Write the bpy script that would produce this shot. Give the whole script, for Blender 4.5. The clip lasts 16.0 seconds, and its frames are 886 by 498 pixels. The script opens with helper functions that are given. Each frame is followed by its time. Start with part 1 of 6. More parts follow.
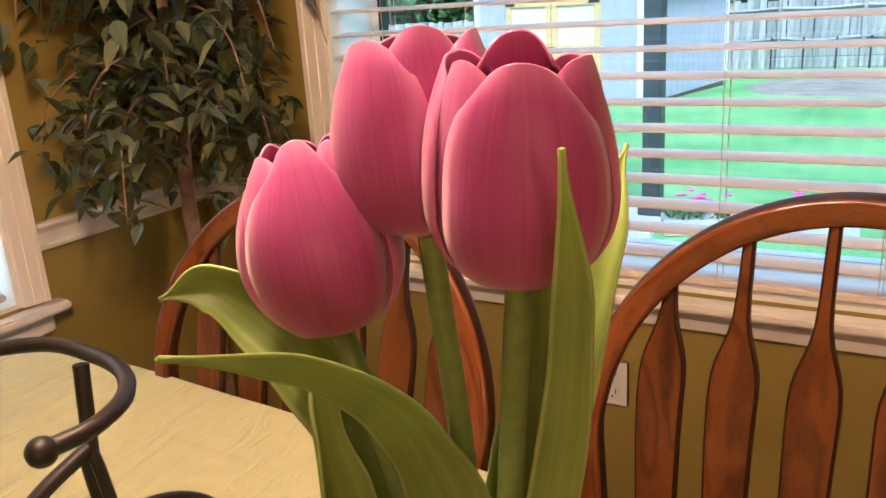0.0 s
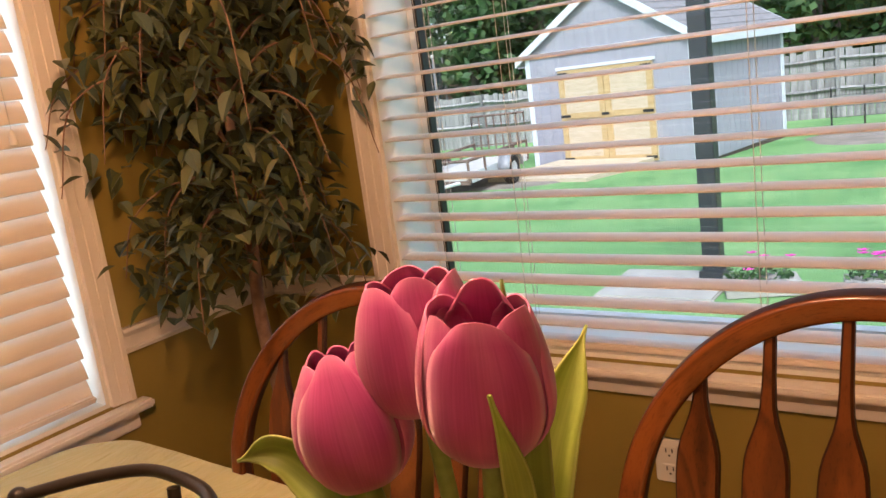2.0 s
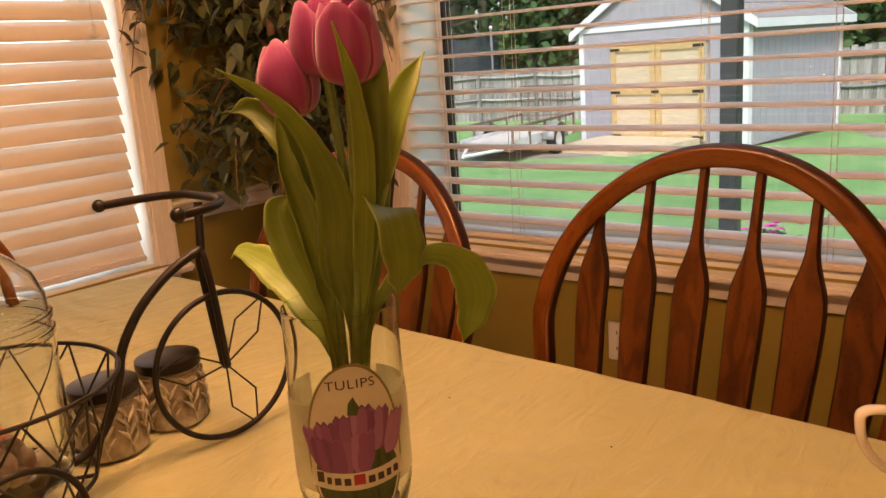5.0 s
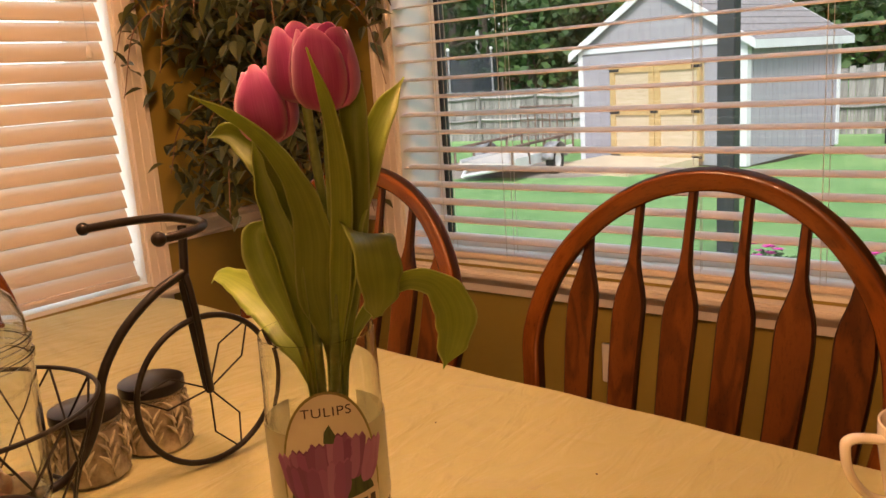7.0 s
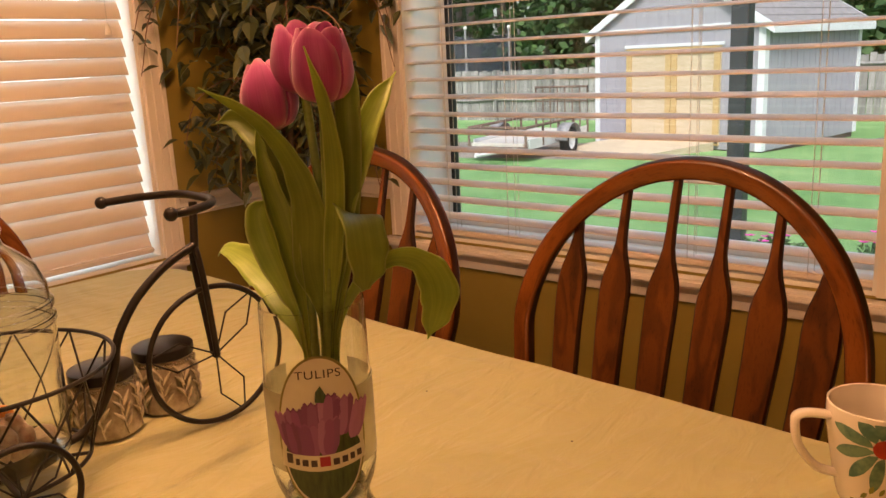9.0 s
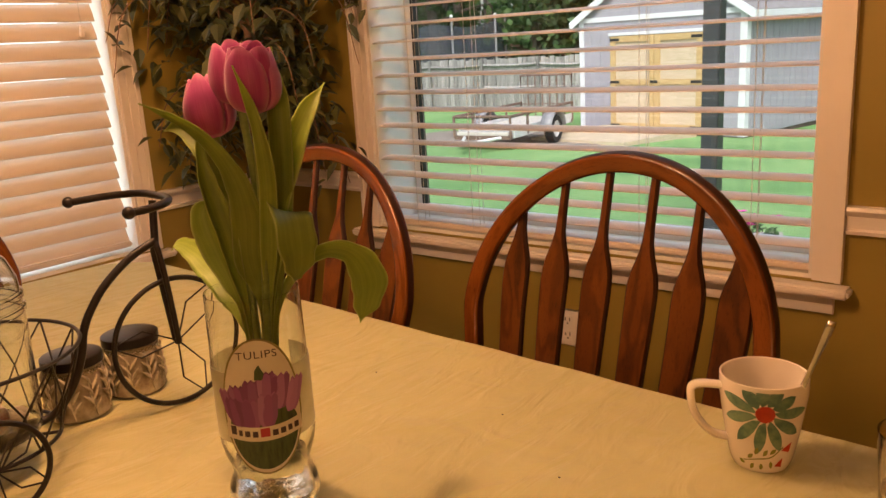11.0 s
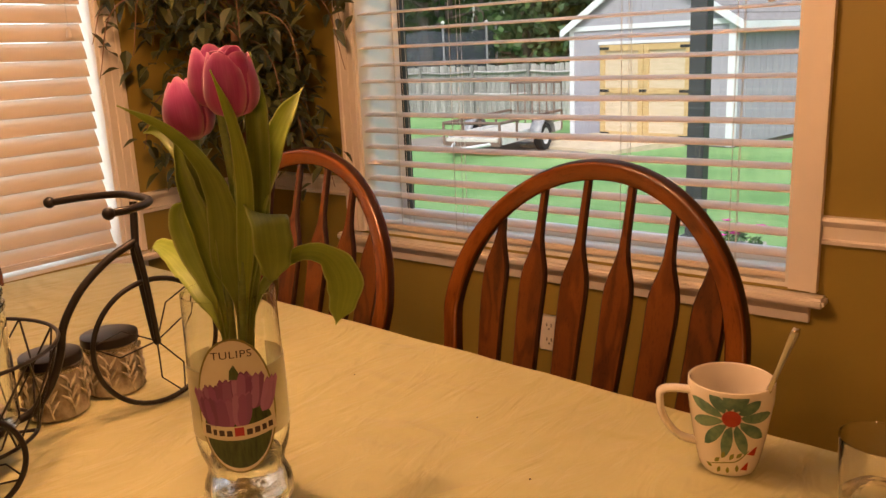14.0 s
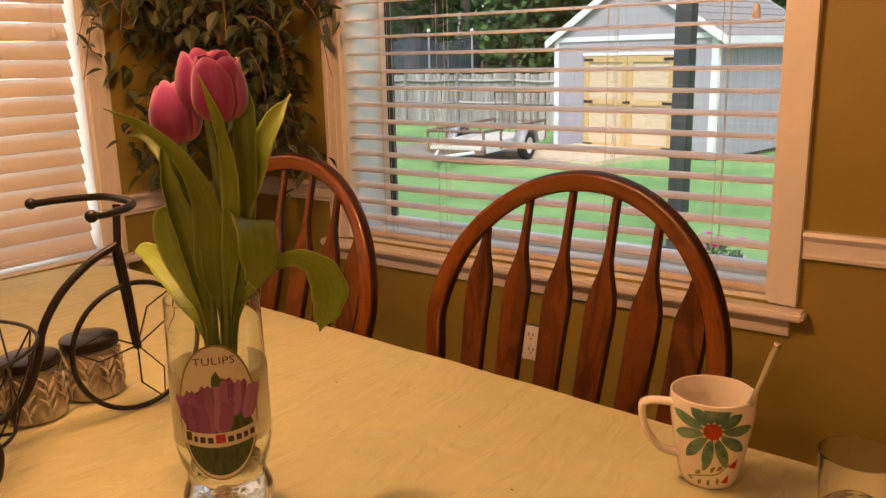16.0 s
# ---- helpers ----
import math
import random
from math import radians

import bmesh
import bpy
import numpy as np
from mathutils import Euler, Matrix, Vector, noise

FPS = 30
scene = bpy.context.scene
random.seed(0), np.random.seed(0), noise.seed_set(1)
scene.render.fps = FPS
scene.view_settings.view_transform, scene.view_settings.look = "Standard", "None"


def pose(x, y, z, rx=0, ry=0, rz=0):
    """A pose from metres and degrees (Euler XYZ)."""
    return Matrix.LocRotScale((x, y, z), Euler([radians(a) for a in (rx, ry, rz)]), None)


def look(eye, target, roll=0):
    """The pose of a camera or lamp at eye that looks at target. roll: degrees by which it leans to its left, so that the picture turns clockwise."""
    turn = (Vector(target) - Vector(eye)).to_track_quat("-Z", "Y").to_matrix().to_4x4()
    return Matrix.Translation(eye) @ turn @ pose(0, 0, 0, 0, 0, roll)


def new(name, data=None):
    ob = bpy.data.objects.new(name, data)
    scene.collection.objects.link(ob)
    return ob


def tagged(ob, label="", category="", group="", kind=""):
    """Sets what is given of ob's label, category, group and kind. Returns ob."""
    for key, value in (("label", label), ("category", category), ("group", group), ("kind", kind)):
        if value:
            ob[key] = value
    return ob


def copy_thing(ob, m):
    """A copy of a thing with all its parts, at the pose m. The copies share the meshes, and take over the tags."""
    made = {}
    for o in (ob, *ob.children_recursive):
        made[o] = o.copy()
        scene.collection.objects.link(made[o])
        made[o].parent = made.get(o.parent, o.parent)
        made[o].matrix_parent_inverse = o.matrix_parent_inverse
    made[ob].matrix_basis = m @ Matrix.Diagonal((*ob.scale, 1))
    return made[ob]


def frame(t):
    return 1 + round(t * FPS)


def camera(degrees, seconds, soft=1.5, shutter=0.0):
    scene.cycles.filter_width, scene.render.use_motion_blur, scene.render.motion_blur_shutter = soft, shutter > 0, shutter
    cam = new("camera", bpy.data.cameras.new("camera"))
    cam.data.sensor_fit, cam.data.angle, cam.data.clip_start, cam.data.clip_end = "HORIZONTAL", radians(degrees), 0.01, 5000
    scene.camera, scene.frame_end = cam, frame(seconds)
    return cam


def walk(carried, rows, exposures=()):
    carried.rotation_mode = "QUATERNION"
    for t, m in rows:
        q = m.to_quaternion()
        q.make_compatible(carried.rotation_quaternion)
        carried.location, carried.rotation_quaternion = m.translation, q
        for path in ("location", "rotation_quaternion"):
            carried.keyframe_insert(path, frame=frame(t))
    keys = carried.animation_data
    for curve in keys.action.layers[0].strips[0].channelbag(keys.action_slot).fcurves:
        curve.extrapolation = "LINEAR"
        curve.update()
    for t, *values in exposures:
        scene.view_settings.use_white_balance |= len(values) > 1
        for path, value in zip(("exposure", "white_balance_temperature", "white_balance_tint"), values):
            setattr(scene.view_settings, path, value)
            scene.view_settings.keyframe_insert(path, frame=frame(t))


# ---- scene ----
cam = camera(57.2, 16.0)
PATH = [
    (0, (0.224, 0.097, 1.269), (-0.752, 1.742, 0.684), -3.7),
    (0.5, (0.248, 0.08, 1.303), (-0.812, 1.672, 0.717), -5.5),
    (1, (0.265, 0.07, 1.324), (-0.829, 1.647, 0.762), -7.1),
    (1.5, (0.273, 0.061, 1.32), (-0.831, 1.648, 0.806), -7.2),
    (2.1, (0.306, 0.037, 1.347), (-0.826, 1.639, 0.956), -7.8),
    (2.5, (0.359, -0.017, 1.365), (-0.818, 1.565, 1.024), -8.5),
    (3, (0.408, -0.08, 1.291), (-0.752, 1.501, 0.902), -7.2),
    (3.5, (0.485, -0.188, 1.242), (-0.661, 1.374, 0.746), -4.9),
    (6, (0.604, -0.171, 1.205), (-0.63, 1.346, 0.784), -4.0),
    (6.5, (0.607, -0.167, 1.21), (-0.621, 1.355, 0.793), -3.6),
    (7, (0.605, -0.163, 1.211), (-0.612, 1.369, 0.797), -3.9),
    (7.5, (0.609, -0.171, 1.213), (-0.613, 1.358, 0.796), -3.7),
    (8, (0.613, -0.173, 1.213), (-0.622, 1.343, 0.792), -3.2),
    (8.5, (0.635, -0.186, 1.218), (-0.614, 1.314, 0.785), -3.1),
    (9, (0.668, -0.198, 1.226), (-0.57, 1.303, 0.762), -2.8),
    (11.5, (0.793, -0.223, 1.248), (-0.424, 1.284, 0.751), -3.6),
    (12, (0.8, -0.22, 1.243), (-0.419, 1.282, 0.736), -3.6),
    (12.5, (0.803, -0.235, 1.25), (-0.437, 1.25, 0.744), -3.9),
    (13, (0.801, -0.237, 1.253), (-0.458, 1.241, 0.775), -4.0),
    (13.5, (0.802, -0.225, 1.249), (-0.436, 1.271, 0.772), -3.3),
    (14, (0.801, -0.224, 1.248), (-0.399, 1.303, 0.768), -2.6),
    (14.5, (0.799, -0.23, 1.247), (-0.374, 1.319, 0.771), -2.0),
    (15, (0.799, -0.23, 1.247), (-0.365, 1.327, 0.775), -1.8),
    (15.5, (0.798, -0.23, 1.249), (-0.368, 1.327, 0.783), -1.5),
    (16, (0.797, -0.226, 1.25), (-0.369, 1.331, 0.786), -1.3),
]
walk(cam, [(t, look(eye, target, roll)) for t, eye, target, roll in PATH],
     [(0.0, 1.30, 4550, -5), (0.8, 1.05, 5000, 1), (2.5, 0.8, 5900, 8), (3.5, 0.68, 6500, 10), (16.0, 0.68, 6500, 10)])

# ---- world, sun and lamps ----
world = bpy.data.worlds.new("world")
scene.world = world
world.use_nodes = True
wn = world.node_tree.nodes
sky = wn.new("ShaderNodeTexSky")
sky.sky_type = "NISHITA"
sky.sun_disc = False
sky.sun_elevation = radians(48)
sky.sun_rotation = radians(150)
sky.dust_density = 3.0
wn["Background"].inputs["Strength"].default_value = 0.15
world.node_tree.links.new(sky.outputs["Color"], wn["Background"].inputs["Color"])
sun = bpy.data.lights.new("sun", "SUN")
sun.energy, sun.angle, sun.color = 2.7, radians(14), (1.0, 0.96, 0.9)
new("sun", sun).matrix_world = look((4, -9, 12), (0, 0, 0))


# unseen area lamp added outside the large window's head, standing in for north sky
sky_fill = bpy.data.lights.new("sky_fill", "AREA")
sky_fill.shape, sky_fill.size, sky_fill.size_y = "RECTANGLE", 1.25, 0.7
sky_fill.energy, sky_fill.color = 6.5, (0.93, 0.97, 1.0)
new("sky_fill", sky_fill).matrix_world = look((-0.3, 2.35, 2.35), (-0.3, 1.62, 0.9))


def warm_light(place, watts, size=0.045):
    lamp = bpy.data.lights.new("warm_light", "POINT")
    lamp.energy, lamp.color, lamp.shadow_soft_size = watts, (1.0, 0.50, 0.235), size
    new("warm_light", lamp).location = place


# the ceiling fixture over the table, out of view
warm_light((-0.13, 0.33, 1.74), 17, 0.035)
warm_light((-0.22, 0.44, 1.74), 7, 0.035)
warm_light((0.03, 0.16, 1.74), 6, 0.035)
# unseen fill lamp added behind the camera, brightening the walls more than the table
warm_light((2.2, -2.4, 1.55), 33, 0.15)


# ---- materials ----
def material(name, color, rough=0.6, metal=0.0, **more):
    m = bpy.data.materials.new(name)
    m.use_nodes = True
    b = m.node_tree.nodes["Principled BSDF"]
    b.inputs["Base Color"].default_value = (*color, 1)
    b.inputs["Roughness"].default_value = rough
    b.inputs["Metallic"].default_value = metal
    for key, value in more.items():
        b.inputs[key.replace("_", " ")].default_value = value
    return m


def link(m, a, b):
    m.node_tree.links.new(a, b)


def node(m, kind, **values):
    n = m.node_tree.nodes.new("ShaderNode" + kind)
    for key, value in values.items():
        n.inputs[key.replace("_", " ")].default_value = value
    return n


def coords(m, scale=(1, 1, 1), kind="Object"):
    tc = node(m, "TexCoord")
    mp = node(m, "Mapping")
    mp.inputs["Scale"].default_value = scale
    link(m, tc.outputs[kind], mp.inputs["Vector"])
    return mp.outputs["Vector"]


def mottled(m, dark, light, scale=8, detail=6, stretch=(1, 1, 1), low=0.3, high=0.7, bump=0.0, fine=None, distance=0.002, rough=None):
    """Colour between dark and light by noise, with relief of a finer noise."""
    v = coords(m, stretch)
    b = m.node_tree.nodes["Principled BSDF"]
    n = node(m, "TexNoise", Scale=scale, Detail=detail, Roughness=0.6)
    link(m, v, n.inputs["Vector"])
    ramp = node(m, "ValToRGB")
    ramp.color_ramp.elements[0].position, ramp.color_ramp.elements[1].position = low, high
    ramp.color_ramp.elements[0].color, ramp.color_ramp.elements[1].color = (*dark, 1), (*light, 1)
    link(m, n.outputs["Fac"], ramp.inputs["Fac"])
    link(m, ramp.outputs["Color"], b.inputs["Base Color"])
    if bump:
        f = node(m, "TexNoise", Scale=fine or scale * 12, Detail=4)
        link(m, v, f.inputs["Vector"])
        bp = node(m, "Bump", Strength=bump, Distance=distance)
        link(m, f.outputs["Fac"], bp.inputs["Height"])
        link(m, bp.outputs["Normal"], b.inputs["Normal"])
    if rough:
        rr = node(m, "MapRange", To_Min=rough[0], To_Max=rough[1])
        link(m, n.outputs["Fac"], rr.inputs["Value"])
        link(m, rr.outputs["Result"], b.inputs["Roughness"])
    return m


wall_paint = mottled(material("wall_paint", (0.3, 0.2, 0.05), 0.55), (0.270, 0.200, 0.035), (0.312, 0.230, 0.043), 3, bump=0.25, fine=260, distance=0.0006)
trim_paint = mottled(material("trim_paint", (0.8, 0.76, 0.7), 0.35), (0.76, 0.70, 0.63), (0.82, 0.76, 0.69), 6, bump=0.08, fine=90)
ceiling_paint = mottled(material("ceiling_paint", (0.75, 0.73, 0.7), 0.9), (0.7, 0.68, 0.64), (0.76, 0.74, 0.7), 4, bump=0.4, fine=200)
floor_wood = mottled(material("floor_wood", (0.25, 0.13, 0.06), 0.4), (0.17, 0.085, 0.035), (0.3, 0.16, 0.07), 5, stretch=(1, 8, 1))
slat_paint = mottled(material("slat_paint", (0.8, 0.77, 0.72), 0.4), (0.68, 0.605, 0.53), (0.75, 0.67, 0.595), 9, stretch=(0.3, 4, 4))


def wood_material(name, dark, mid, light, stretch, rough=0.3, kind="Object", figure=1.0):
    """Stained oak: broad cathedral figure, short dark pores along the grain and a satin lacquer."""
    m = material(name, mid, rough, Specular_IOR_Level=0.35, Coat_Weight=0.22, Coat_Roughness=0.10)
    b = m.node_tree.nodes["Principled BSDF"]
    v = coords(m, stretch, kind)
    info = node(m, "ObjectInfo")
    shift = node(m, "VectorMath")
    shift.operation = "MULTIPLY_ADD"
    link(m, info.outputs["Random"], shift.inputs[0])
    shift.inputs[1].default_value = (7.0, 3.0, 5.0)
    link(m, v, shift.inputs[2])
    v = shift.outputs[0]
    big = node(m, "TexNoise", Scale=0.9, Detail=2, Distortion=0.3)
    link(m, v, big.inputs["Vector"])
    # contour lines of the broad noise make the arched figure
    rings = node(m, "Math")
    rings.operation = "MULTIPLY"
    rings.inputs[1].default_value = 30.0
    link(m, big.outputs["Fac"], rings.inputs[0])
    wave = node(m, "Math")
    wave.operation = "SINE"
    link(m, rings.outputs[0], wave.inputs[0])
    line = node(m, "MapRange", From_Min=-0.2, From_Max=1.0, To_Min=0.0, To_Max=0.30 * figure)
    link(m, wave.outputs[0], line.inputs["Value"])
    tone = node(m, "TexNoise", Scale=0.55, Detail=2)
    link(m, v, tone.inputs["Vector"])
    tone_range = node(m, "MapRange", From_Min=0.3, From_Max=0.7, To_Min=0.45, To_Max=0.95)
    link(m, tone.outputs["Fac"], tone_range.inputs["Value"])
    pores = node(m, "TexNoise", Scale=16, Detail=4, Roughness=0.7)
    link(m, v, pores.inputs["Vector"])
    pore_range = node(m, "MapRange", From_Min=0.52, From_Max=0.72, To_Min=0.0, To_Max=0.26)
    link(m, pores.outputs["Fac"], pore_range.inputs["Value"])
    take = node(m, "Math")
    take.operation = "SUBTRACT"
    link(m, tone_range.outputs["Result"], take.inputs[0])
    link(m, line.outputs["Result"], take.inputs[1])
    take2 = node(m, "Math")
    take2.operation = "SUBTRACT"
    link(m, take.outputs[0], take2.inputs[0])
    link(m, pore_range.outputs["Result"], take2.inputs[1])
    ramp = node(m, "ValToRGB")
    e = ramp.color_ramp.elements
    e[0].position, e[0].color = 0.05, (*dark, 1)
    e[1].position, e[1].color = 0.95, (*light, 1)
    e.new(0.55).color = (*mid, 1)
    link(m, take2.outputs[0], ramp.inputs["Fac"])
    link(m, ramp.outputs["Color"], b.inputs["Base Color"])
    bp = node(m, "Bump", Strength=0.12, Distance=0.0006)
    link(m, pores.outputs["Fac"], bp.inputs["Height"])
    link(m, bp.outputs["Normal"], b.inputs["Normal"])
    return m


oak_up = wood_material("oak_upright", (0.022, 0.006, 0.0018), (0.095, 0.028, 0.0050), (0.165, 0.053, 0.010), (20, 20, 3.2))
oak_bow = wood_material("oak_bow", (0.020, 0.005, 0.0012), (0.105, 0.028, 0.0046), (0.19, 0.057, 0.010), (60, 3.0, 1), rough=0.24, kind="UV", figure=0.8)
# Darker oak for the chairs' side faces: edge stain, plus shade put into the colour.
oak_dark = mottled(material("oak_shaded_edge", (0.028, 0.009, 0.004), 0.4, Specular_IOR_Level=0.2), (0.020, 0.006, 0.0025), (0.040, 0.013, 0.005), 30)


def cloth_material():
    m = mottled(material("tablecloth", (0.53, 0.51, 0.31), 0.75, Sheen_Weight=0.12), (0.425, 0.402, 0.198), (0.495, 0.47, 0.235), 3.5, bump=0)
    b = m.node_tree.nodes["Principled BSDF"]
    v = coords(m)
    creases = node(m, "TexNoise", Scale=7.5, Detail=3, Distortion=1.0)
    weave = node(m, "TexNoise", Scale=420, Detail=2)
    stretch = coords(m, (3.0, 1.0, 1))
    link(m, stretch, creases.inputs["Vector"])
    link(m, v, weave.inputs["Vector"])
    b1 = node(m, "Bump", Strength=0.75, Distance=0.016)
    b2 = node(m, "Bump", Strength=0.25, Distance=0.0008)
    link(m, creases.outputs["Fac"], b1.inputs["Height"])
    link(m, weave.outputs["Fac"], b2.inputs["Height"])
    ridge = node(m, "TexNoise", Scale=4.2, Detail=2, Distortion=1.2)
    ridge.noise_type = "RIDGED_MULTIFRACTAL"
    link(m, coords(m, (1.5, 2.6, 1)), ridge.inputs["Vector"])
    b3 = node(m, "Bump", Strength=0.36, Distance=0.02)
    link(m, ridge.outputs["Fac"], b3.inputs["Height"])
    link(m, b3.outputs["Normal"], b1.inputs["Normal"])
    link(m, b1.outputs["Normal"], b2.inputs["Normal"])
    link(m, b2.outputs["Normal"], b.inputs["Normal"])
    return m


cloth = cloth_material()
iron = mottled(material("black_iron", (0.014, 0.011, 0.009), 0.42, 0.3), (0.010, 0.008, 0.007), (0.020, 0.015, 0.012), 40, bump=0.3, fine=300, distance=0.0005)
tumbler_glass = material("tumbler_glass", (0.98, 0.97, 0.95), 0.02, Transmission_Weight=1.0, IOR=1.30, Coat_Weight=1.0)
glass = material("clear_glass", (0.97, 0.99, 0.97), 0.01, Transmission_Weight=1.0, IOR=1.47)


def thin_glass(name, gloss):
    """A window pane: light passes straight through, a little is mirrored."""
    m = material(name, (1, 1, 1), 0.0)
    clear = node(m, "BsdfTransparent")
    shine = node(m, "BsdfGlossy")
    shine.inputs["Roughness"].default_value = 0.0
    mix = node(m, "MixShader")
    mix.inputs["Fac"].default_value = gloss
    link(m, clear.outputs[0], mix.inputs[1])
    link(m, shine.outputs[0], mix.inputs[2])
    link(m, mix.outputs[0], m.node_tree.nodes["Material Output"].inputs["Surface"])
    return m


pane_glass = thin_glass("pane_glass", 0.035)
water = material("water", (0.97, 0.98, 0.95), 0.02, Transmission_Weight=1.0, IOR=1.33)
ripple = node(water, "TexNoise", Scale=55, Detail=2)
link(water, coords(water), ripple.inputs["Vector"])
ripple_bump = node(water, "Bump", Strength=0.8, Distance=0.006)
link(water, ripple.outputs["Fac"], ripple_bump.inputs["Height"])
link(water, ripple_bump.outputs["Normal"], water.node_tree.nodes["Principled BSDF"].inputs["Normal"])
lid_black = mottled(material("black_lid", (0.012, 0.010, 0.010), 0.3, Specular_IOR_Level=0.22), (0.010, 0.009, 0.009), (0.018, 0.014, 0.013), 20)
candle_wax = mottled(material("candle_wax", (0.28, 0.20, 0.10), 0.2, Coat_Weight=0.6), (0.12, 0.09, 0.055), (0.50, 0.44, 0.33), 38)
embossed = material("embossed_glass", (0.92, 0.86, 0.72), 0.12, Transmission_Weight=0.75, IOR=1.45)
leaf_relief = mottled(material("leaf_relief", (0.5, 0.44, 0.32), 0.1, Coat_Weight=0.6), (0.30, 0.25, 0.17), (0.62, 0.56, 0.43), 60)
ceramic = mottled(material("white_ceramic", (0.78, 0.72, 0.62), 0.12, Coat_Weight=0.5), (0.72, 0.66, 0.56), (0.80, 0.74, 0.65), 9)
teal_glaze = mottled(material("green_glaze", (0.10, 0.20, 0.13), 0.2), (0.06, 0.14, 0.10), (0.16, 0.27, 0.17), 60, low=0.4, high=0.62)
olive_glaze = material("olive_glaze", (0.22, 0.24, 0.06), 0.2)
red_glaze = mottled(material("red_glaze", (0.42, 0.03, 0.015), 0.2), (0.34, 0.02, 0.01), (0.46, 0.045, 0.02), 80)
steel = material("steel", (0.62, 0.6, 0.56), 0.22, 1.0)
plastic_plate = material("outlet_plastic", (0.78, 0.74, 0.66), 0.35)
slot_dark = material("slot_dark", (0.02, 0.02, 0.02), 0.6)
cord_white = material("cord", (0.6, 0.56, 0.5), 0.8)
jamb_paint = mottled(material("jamb_paint", (0.78, 0.76, 0.72), 0.4), (0.74, 0.72, 0.67), (0.80, 0.78, 0.73), 6)
gasket = material("black_gasket", (0.012, 0.013, 0.014), 0.5)
vinyl = mottled(material("white_vinyl", (0.84, 0.85, 0.85), 0.4), (0.80, 0.81, 0.81), (0.87, 0.88, 0.88), 7)


def petal_material(name, deep, mid, pale):
    """Tulip petal: fine veins along the petal, paler margins, some light coming through."""
    m = material(name, mid, 0.42, Subsurface_Weight=0.0, Sheen_Weight=0.25)
    b = m.node_tree.nodes["Principled BSDF"]
    uv = node(m, "UVMap")
    mp = node(m, "Mapping")
    mp.inputs["Scale"].default_value = (26, 1.2, 1)
    link(m, uv.outputs["UV"], mp.inputs["Vector"])
    veins = node(m, "TexNoise", Scale=1.6, Detail=5, Roughness=0.6)
    link(m, mp.outputs["Vector"], veins.inputs["Vector"])
    sep = node(m, "SeparateXYZ")
    link(m, uv.outputs["UV"], sep.inputs["Vector"])
    # margins: distance from the middle line
    sub = node(m, "Math")
    sub.operation = "SUBTRACT"
    sub.inputs[1].default_value = 0.5
    link(m, sep.outputs["X"], sub.inputs[0])
    ab = node(m, "Math")
    ab.operation = "ABSOLUTE"
    link(m, sub.outputs[0], ab.inputs[0])
    edge = node(m, "MapRange", From_Min=0.34, From_Max=0.5)
    link(m, ab.outputs[0], edge.inputs["Value"])
    top = node(m, "MapRange", From_Min=0.72, From_Max=1.0)
    link(m, sep.outputs["Y"], top.inputs["Value"])
    mx = node(m, "Math")
    mx.operation = "MAXIMUM"
    link(m, edge.outputs["Result"], mx.inputs[0])
    link(m, top.outputs["Result"], mx.inputs[1])
    ramp = node(m, "ValToRGB")
    ramp.color_ramp.elements[0].position, ramp.color_ramp.elements[0].color = 0.1, (*deep, 1)
    ramp.color_ramp.elements[1].position, ramp.color_ramp.elements[1].color = 0.9, (*mid, 1)
    link(m, veins.outputs["Fac"], ramp.inputs["Fac"])
    mix = node(m, "Mix")
    mix.data_type = "RGBA"
    half = node(m, "Math")
    half.operation = "MULTIPLY"
    half.inputs[1].default_value = 0.55
    link(m, mx.outputs[0], half.inputs[0])
    link(m, half.outputs[0], mix.inputs[0])
    link(m, ramp.outputs["Color"], mix.inputs[6])
    mix.inputs[7].default_value = (*pale, 1)
    link(m, mix.outputs[2], b.inputs["Base Color"])
    bp = node(m, "Bump", Strength=0.14, Distance=0.001)
    link(m, veins.outputs["Fac"], bp.inputs["Height"])
    link(m, bp.outputs["Normal"], b.inputs["Normal"])
    tr = node(m, "BsdfTranslucent")
    link(m, mix.outputs[2], tr.inputs["Color"])
    sh = node(m, "MixShader")
    sh.inputs["Fac"].default_value = 0.24
    link(m, b.outputs[0], sh.inputs[1])
    link(m, tr.outputs[0], sh.inputs[2])
    link(m, sh.outputs[0], m.node_tree.nodes["Material Output"].inputs["Surface"])
    return m


petal = petal_material("tulip_petal", (0.34, 0.032, 0.19), (0.55, 0.085, 0.34), (0.78, 0.30, 0.56))


